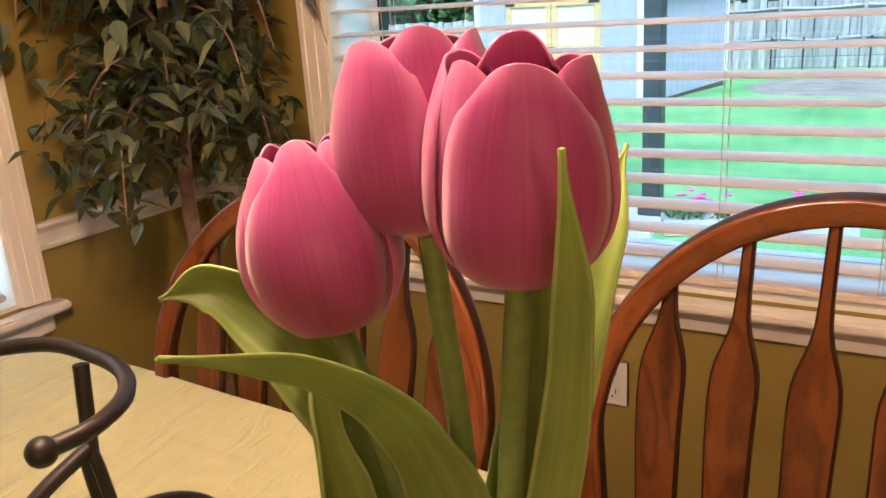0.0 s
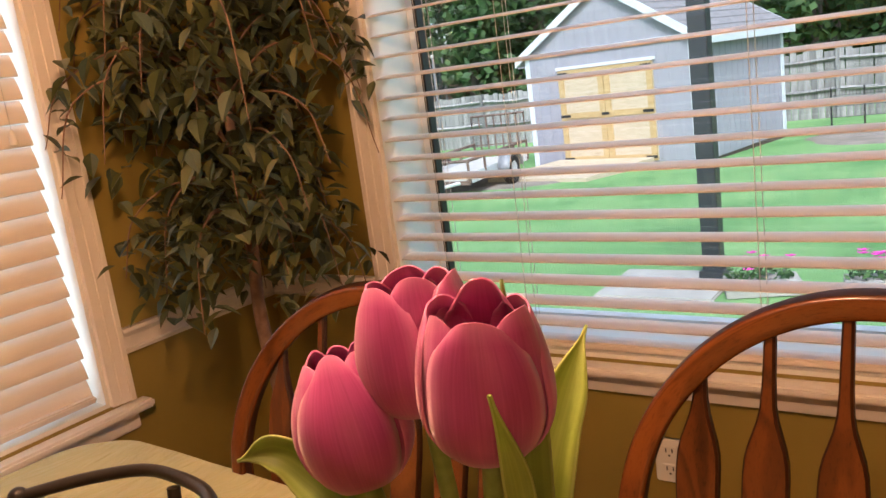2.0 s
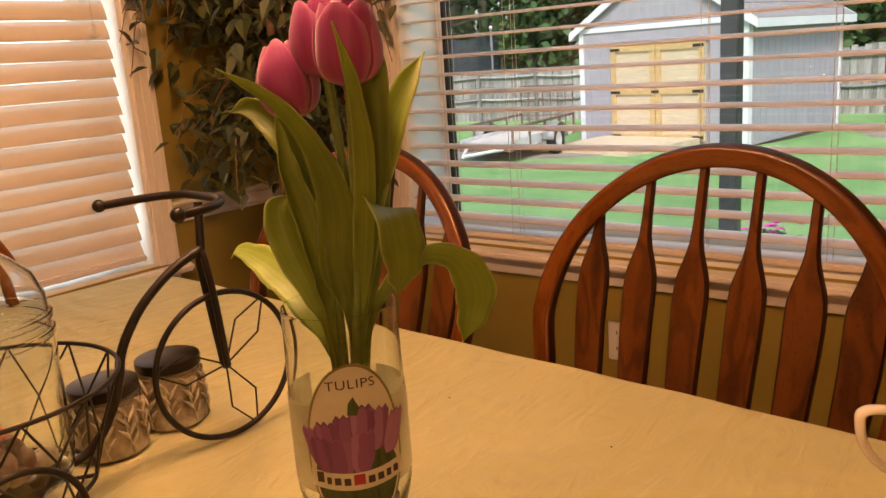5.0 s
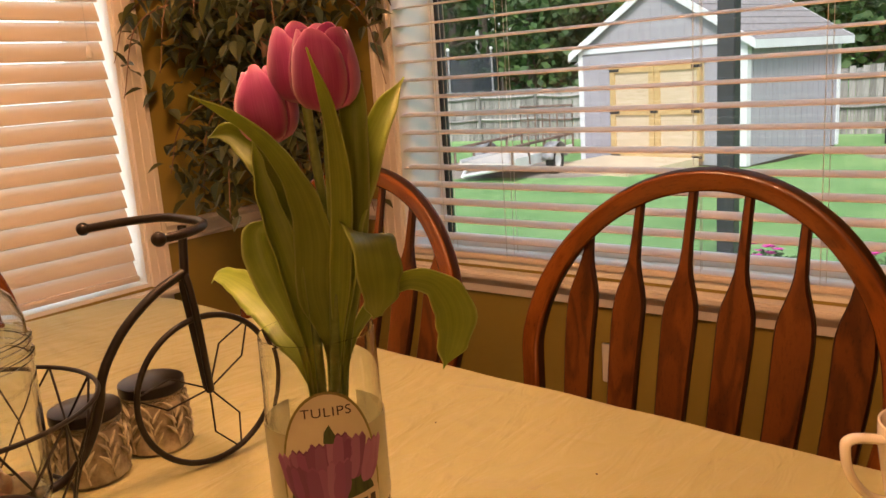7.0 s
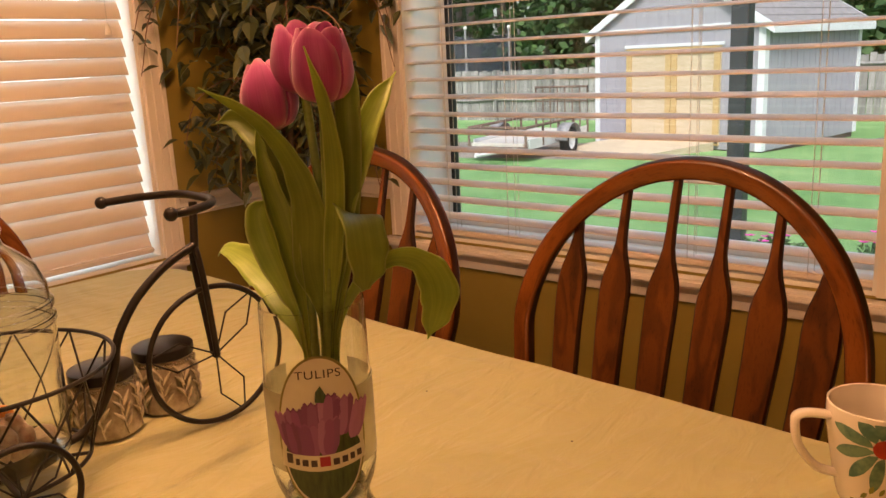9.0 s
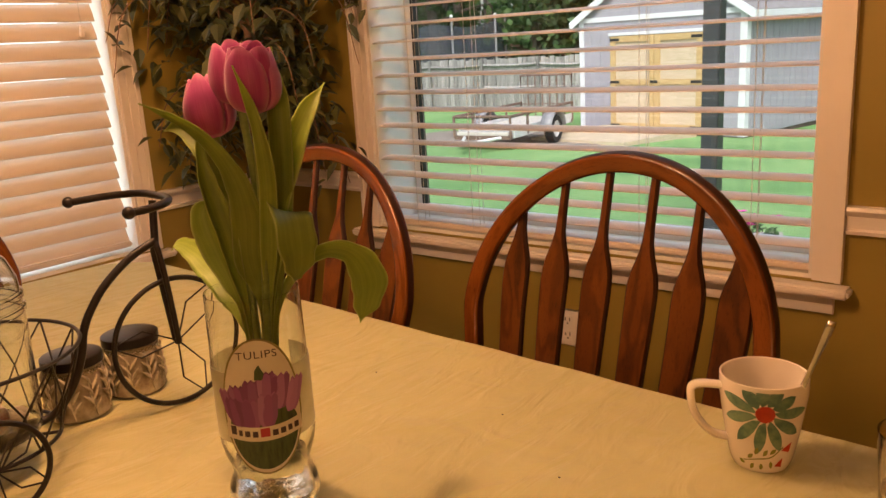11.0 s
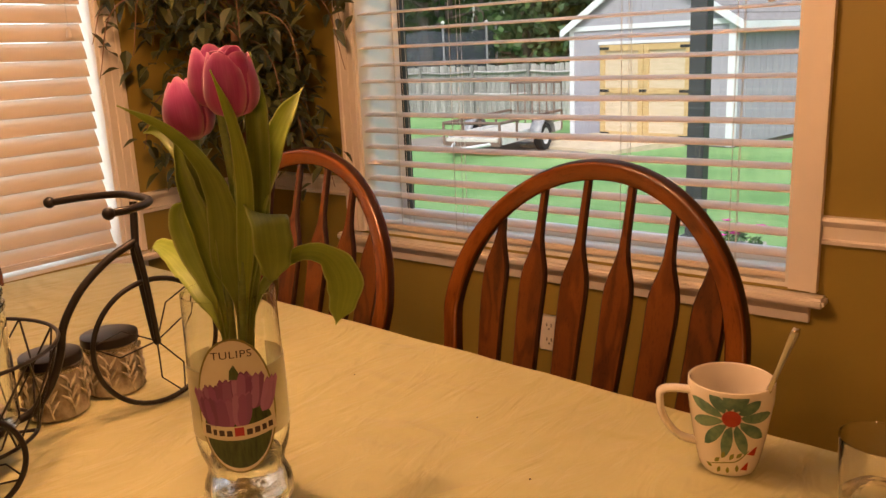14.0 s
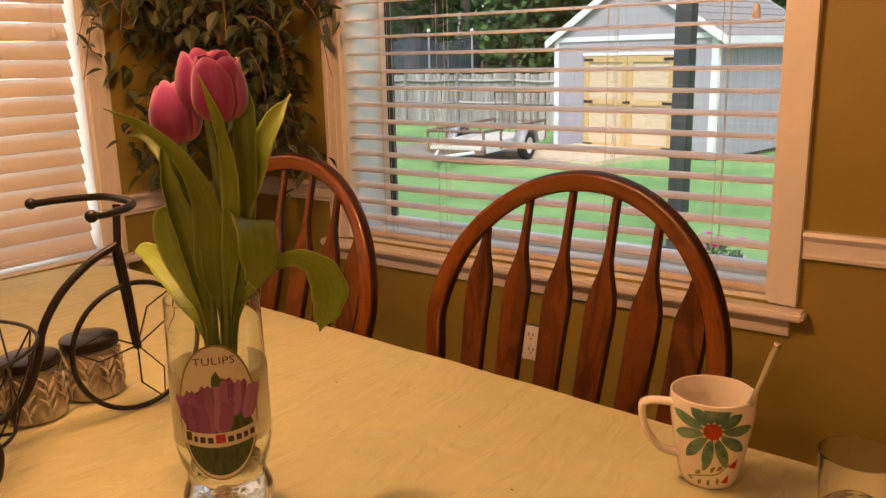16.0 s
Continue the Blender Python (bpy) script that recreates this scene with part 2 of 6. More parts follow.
def blade_material(name, dark, light, through_share, scale=(30, 1, 1), margin=0.0):
    m = material(name, light, 0.42)
    b = m.node_tree.nodes["Principled BSDF"]
    uv = node(m, "UVMap")
    mp = node(m, "Mapping")
    mp.inputs["Scale"].default_value = scale
    link(m, uv.outputs["UV"], mp.inputs["Vector"])
    n = node(m, "TexNoise", Scale=1.2, Detail=4)
    link(m, mp.outputs["Vector"], n.inputs["Vector"])
    blot = node(m, "TexNoise", Scale=22, Detail=3)
    link(m, coords(m), blot.inputs["Vector"])
    av = node(m, "Math")
    av.operation = "MULTIPLY_ADD"
    av.inputs[1].default_value = 0.6
    link(m, n.outputs["Fac"], av.inputs[0])
    hl = node(m, "Math")
    hl.operation = "MULTIPLY"
    hl.inputs[1].default_value = 0.5
    link(m, blot.outputs["Fac"], hl.inputs[0])
    link(m, hl.outputs[0], av.inputs[2])
    ramp = node(m, "ValToRGB")
    ramp.color_ramp.elements[0].position, ramp.color_ramp.elements[0].color = 0.25, (*dark, 1)
    ramp.color_ramp.elements[1].position, ramp.color_ramp.elements[1].color = 0.85, (*light, 1)
    link(m, av.outputs[0], ramp.inputs["Fac"])
    # pale thin margins
    sep = node(m, "SeparateXYZ")
    link(m, uv.outputs["UV"], sep.inputs["Vector"])
    off = node(m, "Math")
    off.operation = "SUBTRACT"
    off.inputs[1].default_value = 0.5
    link(m, sep.outputs["X"], off.inputs[0])
    ab = node(m, "Math")
    ab.operation = "ABSOLUTE"
    link(m, off.outputs[0], ab.inputs[0])
    edge = node(m, "MapRange", From_Min=0.455, From_Max=0.49, To_Max=margin)
    link(m, ab.outputs[0], edge.inputs["Value"])
    tint = node(m, "Mix")
    tint.data_type = "RGBA"
    link(m, edge.outputs["Result"], tint.inputs[0])
    link(m, ramp.outputs["Color"], tint.inputs[6])
    tint.inputs[7].default_value = (0.62, 0.68, 0.26, 1)
    # no two leaves alike
    info = node(m, "ObjectInfo")
    tone = node(m, "MapRange", To_Min=0.9, To_Max=1.4)
    link(m, info.outputs["Random"], tone.inputs["Value"])
    own = node(m, "Mix")
    own.data_type, own.blend_type = "RGBA", "MULTIPLY"
    own.inputs[0].default_value = 1.0
    link(m, tint.outputs[2], own.inputs[6])
    link(m, tone.outputs["Result"], own.inputs[7])
    tint = own
    link(m, tint.outputs[2], b.inputs["Base Color"])
    bp = node(m, "Bump", Strength=0.2, Distance=0.0008)
    link(m, n.outputs["Fac"], bp.inputs["Height"])
    link(m, bp.outputs["Normal"], b.inputs["Normal"])
    tr = node(m, "BsdfTranslucent")
    link(m, tint.outputs[2], tr.inputs["Color"])
    sh = node(m, "MixShader")
    sh.inputs["Fac"].default_value = through_share
    link(m, b.outputs[0], sh.inputs[1])
    link(m, tr.outputs[0], sh.inputs[2])
    link(m, sh.outputs[0], m.node_tree.nodes["Material Output"].inputs["Surface"])
    return m


blade = blade_material("tulip_leaf", (0.155, 0.235, 0.030), (0.33, 0.42, 0.07), 0.30, scale=(11, 0.4, 1), margin=0.3)
stem_green = blade_material("tulip_stem", (0.14, 0.21, 0.04), (0.28, 0.37, 0.10), 0.10, (4, 30, 1))


def island_material(name, stops, rough=0.5, translucent=0.0, by_object=False):
    """Leaves of one mesh that differ from one another."""
    m = material(name, stops[0], rough)
    b = m.node_tree.nodes["Principled BSDF"]
    g = node(m, "ObjectInfo") if by_object else node(m, "NewGeometry")
    ramp = node(m, "ValToRGB")
    e = ramp.color_ramp.elements
    e[0].color, e[1].color = (*stops[0], 1), (*stops[-1], 1)
    for i, s in enumerate(stops[1:-1]):
        e.new((i + 1) / (len(stops) - 1)).color = (*s, 1)
    link(m, g.outputs["Random" if by_object else "Random Per Island"], ramp.inputs["Fac"])
    link(m, ramp.outputs["Color"], b.inputs["Base Color"])
    if translucent:
        tr = node(m, "BsdfTranslucent")
        link(m, ramp.outputs["Color"], tr.inputs["Color"])
        sh = node(m, "MixShader")
        sh.inputs["Fac"].default_value = translucent
        link(m, b.outputs[0], sh.inputs[1])
        link(m, tr.outputs[0], sh.inputs[2])
        link(m, sh.outputs[0], m.node_tree.nodes["Material Output"].inputs["Surface"])
    return m


ficus_leaf = island_material("ficus_leaf", [(0.035, 0.045, 0.016), (0.07, 0.085, 0.026), (0.11, 0.12, 0.04), (0.055, 0.085, 0.06), (0.19, 0.18, 0.06)], 0.4, 0.1)
ficus_bark = mottled(material("ficus_bark", (0.2, 0.12, 0.07), 0.85), (0.12, 0.06, 0.035), (0.26, 0.16, 0.10), 30, bump=0.6, fine=90)
tree_leaf = island_material("tree_leaf", [(0.022, 0.055, 0.014), (0.04, 0.095, 0.025), (0.085, 0.155, 0.042), (0.03, 0.07, 0.022)], 0.6, 0.25)
bark = mottled(material("tree_bark", (0.12, 0.10, 0.09), 0.9), (0.08, 0.065, 0.055), (0.2, 0.17, 0.15), 6, bump=0.8, fine=20, stretch=(3, 3, 0.6))
grass = mottled(material("grass", (0.1, 0.22, 0.05), 0.85), (0.115, 0.27, 0.075), (0.26, 0.43, 0.16), 0.9, detail=10, low=0.3, high=0.72, bump=0.9, fine=60, distance=0.03)
dirt = mottled(material("dirt", (0.3, 0.2, 0.15), 0.95), (0.15, 0.125, 0.10), (0.28, 0.24, 0.20), 3, bump=0.6, fine=30)
siding = mottled(material("shed_siding", (0.34, 0.33, 0.38), 0.7), (0.27, 0.265, 0.30), (0.335, 0.33, 0.37), 4, stretch=(3, 3, 0.5), bump=0.2, fine=40)
shed_trim = mottled(material("shed_trim", (0.62, 0.65, 0.68), 0.5), (0.56, 0.59, 0.62), (0.66, 0.69, 0.72), 4)
shingle = mottled(material("shingle", (0.26, 0.26, 0.27), 0.95), (0.17, 0.165, 0.17), (0.28, 0.265, 0.27), 14, bump=0.6, fine=60)
door_wood = mottled(material("new_plywood", (0.62, 0.5, 0.34), 0.6), (0.44, 0.355, 0.24), (0.56, 0.47, 0.345), 5, stretch=(1, 1, 6))
door_frame_wood = mottled(material("pine_frame", (0.6, 0.44, 0.22), 0.6), (0.40, 0.27, 0.11), (0.52, 0.38, 0.19), 8, stretch=(1, 1, 6))
def board_material(name, dark, light):
    """Weathered boards that differ from one another, streaked along their length."""
    m = mottled(material(name, light, 0.9), dark, light, 5, stretch=(6, 6, 0.5), bump=0.4, fine=30)
    b = m.node_tree.nodes["Principled BSDF"]
    streaks = b.inputs["Base Color"].links[0].from_socket
    info = node(m, "ObjectInfo")
    tone = node(m, "MapRange", To_Min=0.62, To_Max=1.18)
    link(m, info.outputs["Random"], tone.inputs["Value"])
    mul = node(m, "Mix", Factor=1.0)
    mul.data_type, mul.blend_type = "RGBA", "MULTIPLY"
    mul.inputs[0].default_value = 1.0
    link(m, streaks, mul.inputs[6])
    link(m, tone.outputs["Result"], mul.inputs[7])
    link(m, mul.outputs[2], b.inputs["Base Color"])
    return m


fence_wood = board_material("grey_fence", (0.16, 0.156, 0.15), (0.36, 0.35, 0.335))
brown_boards = board_material("brown_fence", (0.12, 0.085, 0.06), (0.24, 0.17, 0.12))
hinge_black = material("hinge_black", (0.015, 0.015, 0.016), 0.5)
post_black = mottled(material("post_black", (0.022, 0.025, 0.027), 0.45), (0.018, 0.021, 0.023), (0.03, 0.033, 0.036), 6)
rubber = material("rubber", (0.015, 0.015, 0.015), 0.8)
gunmetal = mottled(material("mudguard_grey", (0.22, 0.22, 0.23), 0.45), (0.16, 0.16, 0.17), (0.28, 0.28, 0.29), 20)
white_metal = mottled(material("white_metal", (0.62, 0.63, 0.64), 0.4), (0.52, 0.53, 0.53), (0.66, 0.67, 0.68), 6)
rust_metal = mottled(material("dark_rail", (0.07, 0.05, 0.04), 0.7), (0.05, 0.035, 0.03), (0.12, 0.08, 0.06), 20)
trailer_rust = mottled(material("trailer_rust", (0.13, 0.08, 0.06), 0.75), (0.085, 0.05, 0.038), (0.19, 0.125, 0.095), 14)
deck_board = mottled(material("deck_board", (0.5, 0.48, 0.44), 0.7), (0.42, 0.40, 0.36), (0.56, 0.53, 0.49), 4, stretch=(6, 1, 1))
concrete = mottled(material("concrete", (0.45, 0.42, 0.37), 0.9), (0.30, 0.28, 0.25), (0.40, 0.38, 0.34), 6, bump=0.3, fine=60)
net_black = material("net_black", (0.04, 0.05, 0.065), 0.9)
net_black.node_tree.nodes["Principled BSDF"].inputs["Alpha"].default_value = 0.72
bloom_pink = material("bloom_pink", (0.62, 0.05, 0.36), 0.5)
paper = mottled(material("label_paper", (0.66, 0.62, 0.5), 0.4), (0.62, 0.57, 0.45), (0.68, 0.64, 0.52), 30)
sleeve_paper = mottled(material("sleeve_film", (0.62, 0.60, 0.42), 0.28, Alpha=0.66), (0.58, 0.57, 0.38), (0.68, 0.66, 0.48), 40)
print_dark = material("print_dark", (0.05, 0.03, 0.04), 0.5)
print_olive = material("print_olive", (0.22, 0.20, 0.07), 0.5)
print_green = mottled(material("print_green", (0.04, 0.07, 0.025), 0.45), (0.02, 0.035, 0.015), (0.07, 0.11, 0.035), 120, stretch=(2, 2, 0.4))
print_red = material("print_red", (0.4, 0.03, 0.06), 0.5)
print_petal = island_material("print_petal", [(0.09, 0.016, 0.085), (0.25, 0.07, 0.24), (0.15, 0.035, 0.15), (0.40, 0.17, 0.40), (0.20, 0.045, 0.18)], 0.45, by_object=True)
candy_orange = material("candy_orange", (0.75, 0.22, 0.03), 0.3)
candy_wrap = mottled(material("candy_wrap", (0.5, 0.36, 0.3), 0.3), (0.25, 0.10, 0.08), (0.75, 0.65, 0.55), 30)


# ---- mesh helpers ----
def part(name, bm, mat, parent=None, label="", smooth=True):
    me = bpy.data.meshes.new(name)
    bmesh.ops.recalc_face_normals(bm, faces=bm.faces)
    bm.to_mesh(me)
    bm.free()
    if smooth:
        me.polygons.foreach_set("use_smooth", [True] * len(me.polygons))
        me.set_sharp_from_angle(angle=radians(38))
    for m in (mat if isinstance(mat, (list, tuple)) else [mat]):
        me.materials.append(m)
    ob = new(name, me)
    if parent:
        ob.parent = parent
    if label:
        ob["label"] = label
    return ob


def empty(name, m=None):
    ob = new(name)
    ob.empty_display_size = 0.05
    if m is not None:
        ob.matrix_world = m
    return ob


def add_box(bm, lo, hi, m=None):
    lo, hi = Vector(lo), Vector(hi)
    r = bmesh.ops.create_cube(bm, size=1.0)
    mm = Matrix.Translation((lo + hi) / 2) @ Matrix.Diagonal((*(hi - lo), 1))
    bmesh.ops.transform(bm, matrix=(m @ mm) if m else mm, verts=r["verts"])
    return r["verts"]


def box(lo, hi, bevel=0.0, m=None, segments=2):
    bm = bmesh.new()
    add_box(bm, lo, hi, m)
    if bevel:
        bmesh.ops.bevel(bm, geom=bm.edges[:], offset=bevel, segments=segments, affect="EDGES")
    return bm


def lathe(profile, steps=48, bm=None, at=(0, 0, 0), closed=False):
    """Turns (radius, height) rows round the z axis."""
    bm = bm or bmesh.new()
    rings = []
    for r, z in profile:
        if r < 1e-6:
            rings.append([bm.verts.new((at[0], at[1], at[2] + z))])
        else:
            rings.append([bm.verts.new((at[0] + r * math.cos(a), at[1] + r * math.sin(a), at[2] + z)) for a in (2 * math.pi * i / steps for i in range(steps))])
    pairs = list(zip(rings, rings[1:])) + ([(rings[-1], rings[0])] if closed else [])
    for a, b in pairs:
        if len(a) == 1 and len(b) == 1:
            continue
        for i in range(steps):
            j = (i + 1) % steps
            if len(a) == 1:
                bm.faces.new((a[0], b[i], b[j]))
            elif len(b) == 1:
                bm.faces.new((a[i], a[j], b[0]))
            else:
                bm.faces.new((a[i], a[j], b[j], b[i]))
    return bm


def smooth_path(points, per=8, closed=False):
    """Catmull-Rom through the points."""
    pts = [Vector(p) for p in points]
    n = len(pts)
    out = []
    for i in range(n if closed else n - 1):
        p1, p2 = pts[i], pts[(i + 1) % n]
        p0 = pts[i - 1] if (i > 0 or closed) else p1 * 2 - p2
        p3 = pts[(i + 2) % n] if (i + 2 < n or closed) else p2 * 2 - p1
        for k in range(per):
            t = k / per
            out.append(0.5 * ((2 * p1) + (p2 - p0) * t + (2 * p0 - 5 * p1 + 4 * p2 - p3) * t * t + (3 * p1 - p0 - 3 * p2 + p3) * t ** 3))
    if not closed:
        out.append(pts[-1])
    return out


def sweep(path, section, bm=None, closed=False, up=(0, 0, 1), scale=None, caps=True):
    """Carries a section (list of (across, upward)) along a path."""
    bm = bm or bmesh.new()
    n = len(path)
    rings = []
    normal = Vector(up)
    for i, p in enumerate(path):
        a = path[i - 1] if (i > 0 or closed) else p
        b = path[(i + 1) % n] if (i + 1 < n or closed) else p
        t = (b - a).normalized()
        nn = normal - t * normal.dot(t)
        if nn.length < 1e-4:
            nn = t.orthogonal()
        normal = nn.normalized()
        side = t.cross(normal).normalized()
        s = scale(i / max(1, n - 1)) if scale else 1.0
        rings.append([bm.verts.new(p + side * (x * s) + normal * (y * s)) for x, y in section])
    k = len(section)
    for i in range(n if closed else n - 1):
        a, b = rings[i], rings[(i + 1) % n]
        for j in range(k):
            bm.faces.new((a[j], a[(j + 1) % k], b[(j + 1) % k], b[j]))
    if caps and not closed:
        bm.faces.new(rings[0])
        bm.faces.new(rings[-1][::-1])
    return bm


def ring_section(r, k=10):
    return [(r * math.cos(2 * math.pi * i / k), r * math.sin(2 * math.pi * i / k)) for i in range(k)]


def rod(points, r, bm=None, k=10, closed=False, per=8, scale=None):
    path = smooth_path(points, per, closed) if per > 1 else [Vector(p) for p in points]
    return sweep(path, ring_section(r, k), bm, closed, scale=scale)


def ball(bm, c, r, u=14, v=10):
    q = bmesh.ops.create_uvsphere(bm, u_segments=u, v_segments=v, radius=r)
    bmesh.ops.translate(bm, verts=q["verts"], vec=c)
    return bm


def sheet(bm, rows, thick=0.0, uv=True):
    """A surface from rows of points; uv: u across, v along."""
    vs = [[bm.verts.new(p) for p in row] for row in rows]
    layer = bm.loops.layers.uv.verify()
    nr, nc = len(vs), len(vs[0])
    for i in range(nr - 1):
        for j in range(nc - 1):
            f = bm.faces.new((vs[i][j], vs[i][j + 1], vs[i + 1][j + 1], vs[i + 1][j]))
            for loop, (a, b) in zip(f.loops, ((i, j), (i, j + 1), (i + 1, j + 1), (i + 1, j))):
                loop[layer].uv = (b / (nc - 1), a / (nr - 1))
    return bm


def thicken(ob, t):
    md = ob.modifiers.new("thickness", "SOLIDIFY")
    md.thickness, md.offset = t, 0
    return ob


# ---- the room ----
WY, WX = 1.60, -1.385          # inner faces of the window wall and of the side wall
TOP = 2.44
R_LO, R_HI, R_Z0, R_Z1 = -0.935, 0.338, 0.70, 2.06   # opening of the large window
L_LO, L_HI = 0.08, 1.042                             # opening of the side window


def structure(name, bm, mat, label, category, smooth=False):
    return tagged(part(name, bm, mat, smooth=smooth), label, category, kind="structure")


bm = bmesh.new()
add_box(bm, (WX - 0.2, WY, 0), (R_LO, WY + 0.2, TOP))
add_box(bm, (R_HI, WY, 0), (3.2, WY + 0.2, TOP))
add_box(bm, (R_LO, WY, 0), (R_HI, WY + 0.2, R_Z0))
add_box(bm, (R_LO, WY, R_Z1), (R_HI, WY + 0.2, TOP))
structure("wall_north", bm, wall_paint, "olive gold painted wall round the large window", "wall")
bm = bmesh.new()
add_box(bm, (WX - 0.2, L_HI, 0), (WX, WY, TOP))
add_box(bm, (WX - 0.2, -3.0, 0), (WX, L_LO, TOP))
add_box(bm, (WX - 0.2, L_LO, 0), (WX, L_HI, R_Z0))
add_box(bm, (WX - 0.2, L_LO, R_Z1), (WX, L_HI, TOP))
structure("wall_west", bm, wall_paint, "olive gold painted wall with a blinded window", "wall")
structure("wall_south", box((WX - 0.2, -3.2, 0), (3.2, -3.0, TOP)), wall_paint, "olive gold painted wall", "wall")
structure("wall_east", box((3.0, -3.0, 0), (3.2, WY, TOP)), wall_paint, "olive gold painted wall", "wall")
structure("floor", box((WX - 0.2, -3.2, -0.1), (3.2, WY + 0.2, 0)), floor_wood, "brown wooden floor under the table", "floor")
structure("ceiling", box((WX - 0.2, -3.2, TOP), (3.2, WY + 0.2, TOP + 0.1)), ceiling_paint, "off-white textured ceiling", "ceiling")


def moulding(length, profile, m):
    """A strip along x with a section of (out, up), at the pose m."""
    path = [Vector((0, 0, 0)), Vector((length, 0, 0))]
    b = sweep(path, [(-o, u) for o, u in profile])
    bmesh.ops.transform(b, matrix=m, verts=b.verts)
    return b


RAIL = [(0, 0), (0.012, 0.002), (0.014, 0.010), (0.008, 0.014), (0.009, 0.040), (0.016, 0.046), (0.020, 0.053), (0.017, 0.061), (0, 0.062)]


def north_strip(x0, x1, z, profile):
    # out of the wall is -y
    return moulding(x1 - x0, [(-o, u) for o, u in profile], pose(x0, WY, z))


def west_strip(y0, y1, z, profile):
    return moulding(y1 - y0, [(o, u) for o, u in profile], pose(WX, y0, z, 0, 0, 90))


structure("trim", north_strip(0.400, 3.0, 0.806, RAIL), trim_paint, "white moulded chair rail on the olive wall", "chair rail", True)
structure("trim", north_strip(WX, -1.004, 0.806, RAIL), trim_paint, "white moulded chair rail in the corner", "chair rail", True)
structure("trim", west_strip(1.102, WY, 0.806, [(-o, u) for o, u in RAIL]), trim_paint, "white moulded chair rail in the corner", "chair rail", True)
BASE = [(0, 0), (0.014, 0), (0.014, 0.08), (0.008, 0.095), (0, 0.1)]
structure("baseboard", north_strip(WX, 3.0, 0.0, BASE), trim_paint, "white painted baseboard", "baseboard", True)


# ---- windows ----
def casing_bars(a0, a1, z0, z1, w):
    """Stepped casing boards round an opening, in the wall's plane (a along, z up), standing out by steps."""
    bars = []
    for lo, hi, out in ((0.0, 0.022, 0.012), (0.022, w - 0.012, 0.016), (w - 0.012, w, 0.021)):
        bars.append(((a1 + lo, z0), (a1 + hi, z1 + w), out))
        bars.append(((a0 - hi, z0), (a0 - lo, z1 + w), out))
        bars.append(((a0, z1 + lo), (a1, z1 + hi), out))
    return bars


def window_north():
    w = tagged(empty("window_1", pose(0, WY, 0)), "large window with white casing, sill and a black-edged sash", "window", kind="structure")
    bm = bmesh.new()
    for (a0, z0), (a1, z1), out in casing_bars(R_LO, R_HI, R_Z0, R_Z1, 0.06):
        add_box(bm, (a0, -out, z0), (a1, 0, z1))
    part("casing", bm, trim_paint, w, smooth=False)
    part("window_sill", box((-1.025, -0.048, 0.672), (0.420, 0.0, 0.694), 0.006), trim_paint, w)
    bm = sweep([Vector((-1.0, 0, 0.628)), Vector((0.385, 0, 0.628))], [(0.0, 0), (0.012, 0), (0.015, 0.008), (0.015, 0.022), (0.022, 0.030), (0.028, 0.044), (0, 0.044)], up=(0, 0, 1))
    part("apron", bm, trim_paint, w)
    bm = bmesh.new()
    add_box(bm, (R_LO, 0.0, R_Z0), (R_LO + 0.010, 0.2, R_Z1))
    add_box(bm, (R_HI - 0.010, 0.0, R_Z0), (R_HI, 0.2, R_Z1))
    add_box(bm, (R_LO + 0.010, 0.0, R_Z0), (R_HI - 0.010, 0.2, R_Z0 + 0.010))
    add_box(bm, (R_LO + 0.010, 0.0, R_Z1 - 0.010), (R_HI - 0.010, 0.2, R_Z1))
    part("jamb", bm, jamb_paint, w, smooth=False)
    bm = bmesh.new()
    x0, x1, z0, z1 = R_LO + 0.010, R_HI - 0.010, R_Z0 + 0.010, R_Z1 - 0.010
    add_box(bm, (x0, 0.17, z0), (x0 + 0.018, 0.198, z1))
    add_box(bm, (x1 - 0.018, 0.17, z0), (x1, 0.198, z1))
    add_box(bm, (x0 + 0.018, 0.165, z0), (x1 - 0.018, 0.198, z0 + 0.03))
    add_box(bm, (x0 + 0.018, 0.17, z1 - 0.03), (x1 - 0.018, 0.198, z1))
    part("window_frame", bm, vinyl, w, smooth=False)
    bm = bmesh.new()
    add_box(bm, (x0 + 0.018, 0.172, z0 + 0.03), (x0 + 0.029, 0.196, z1 - 0.03))
    add_box(bm, (x1 - 0.029, 0.172, z0 + 0.03), (x1 - 0.018, 0.196, z1 - 0.03))
    part("black_seal", bm, gasket, w, "black rubber seal", smooth=False)
    p = part("pane", box((x0 + 0.029, 0.183, z0 + 0.03), (x1 - 0.029, 0.187, z1 - 0.03)), pane_glass, w, smooth=False)
    p.visible_shadow = False


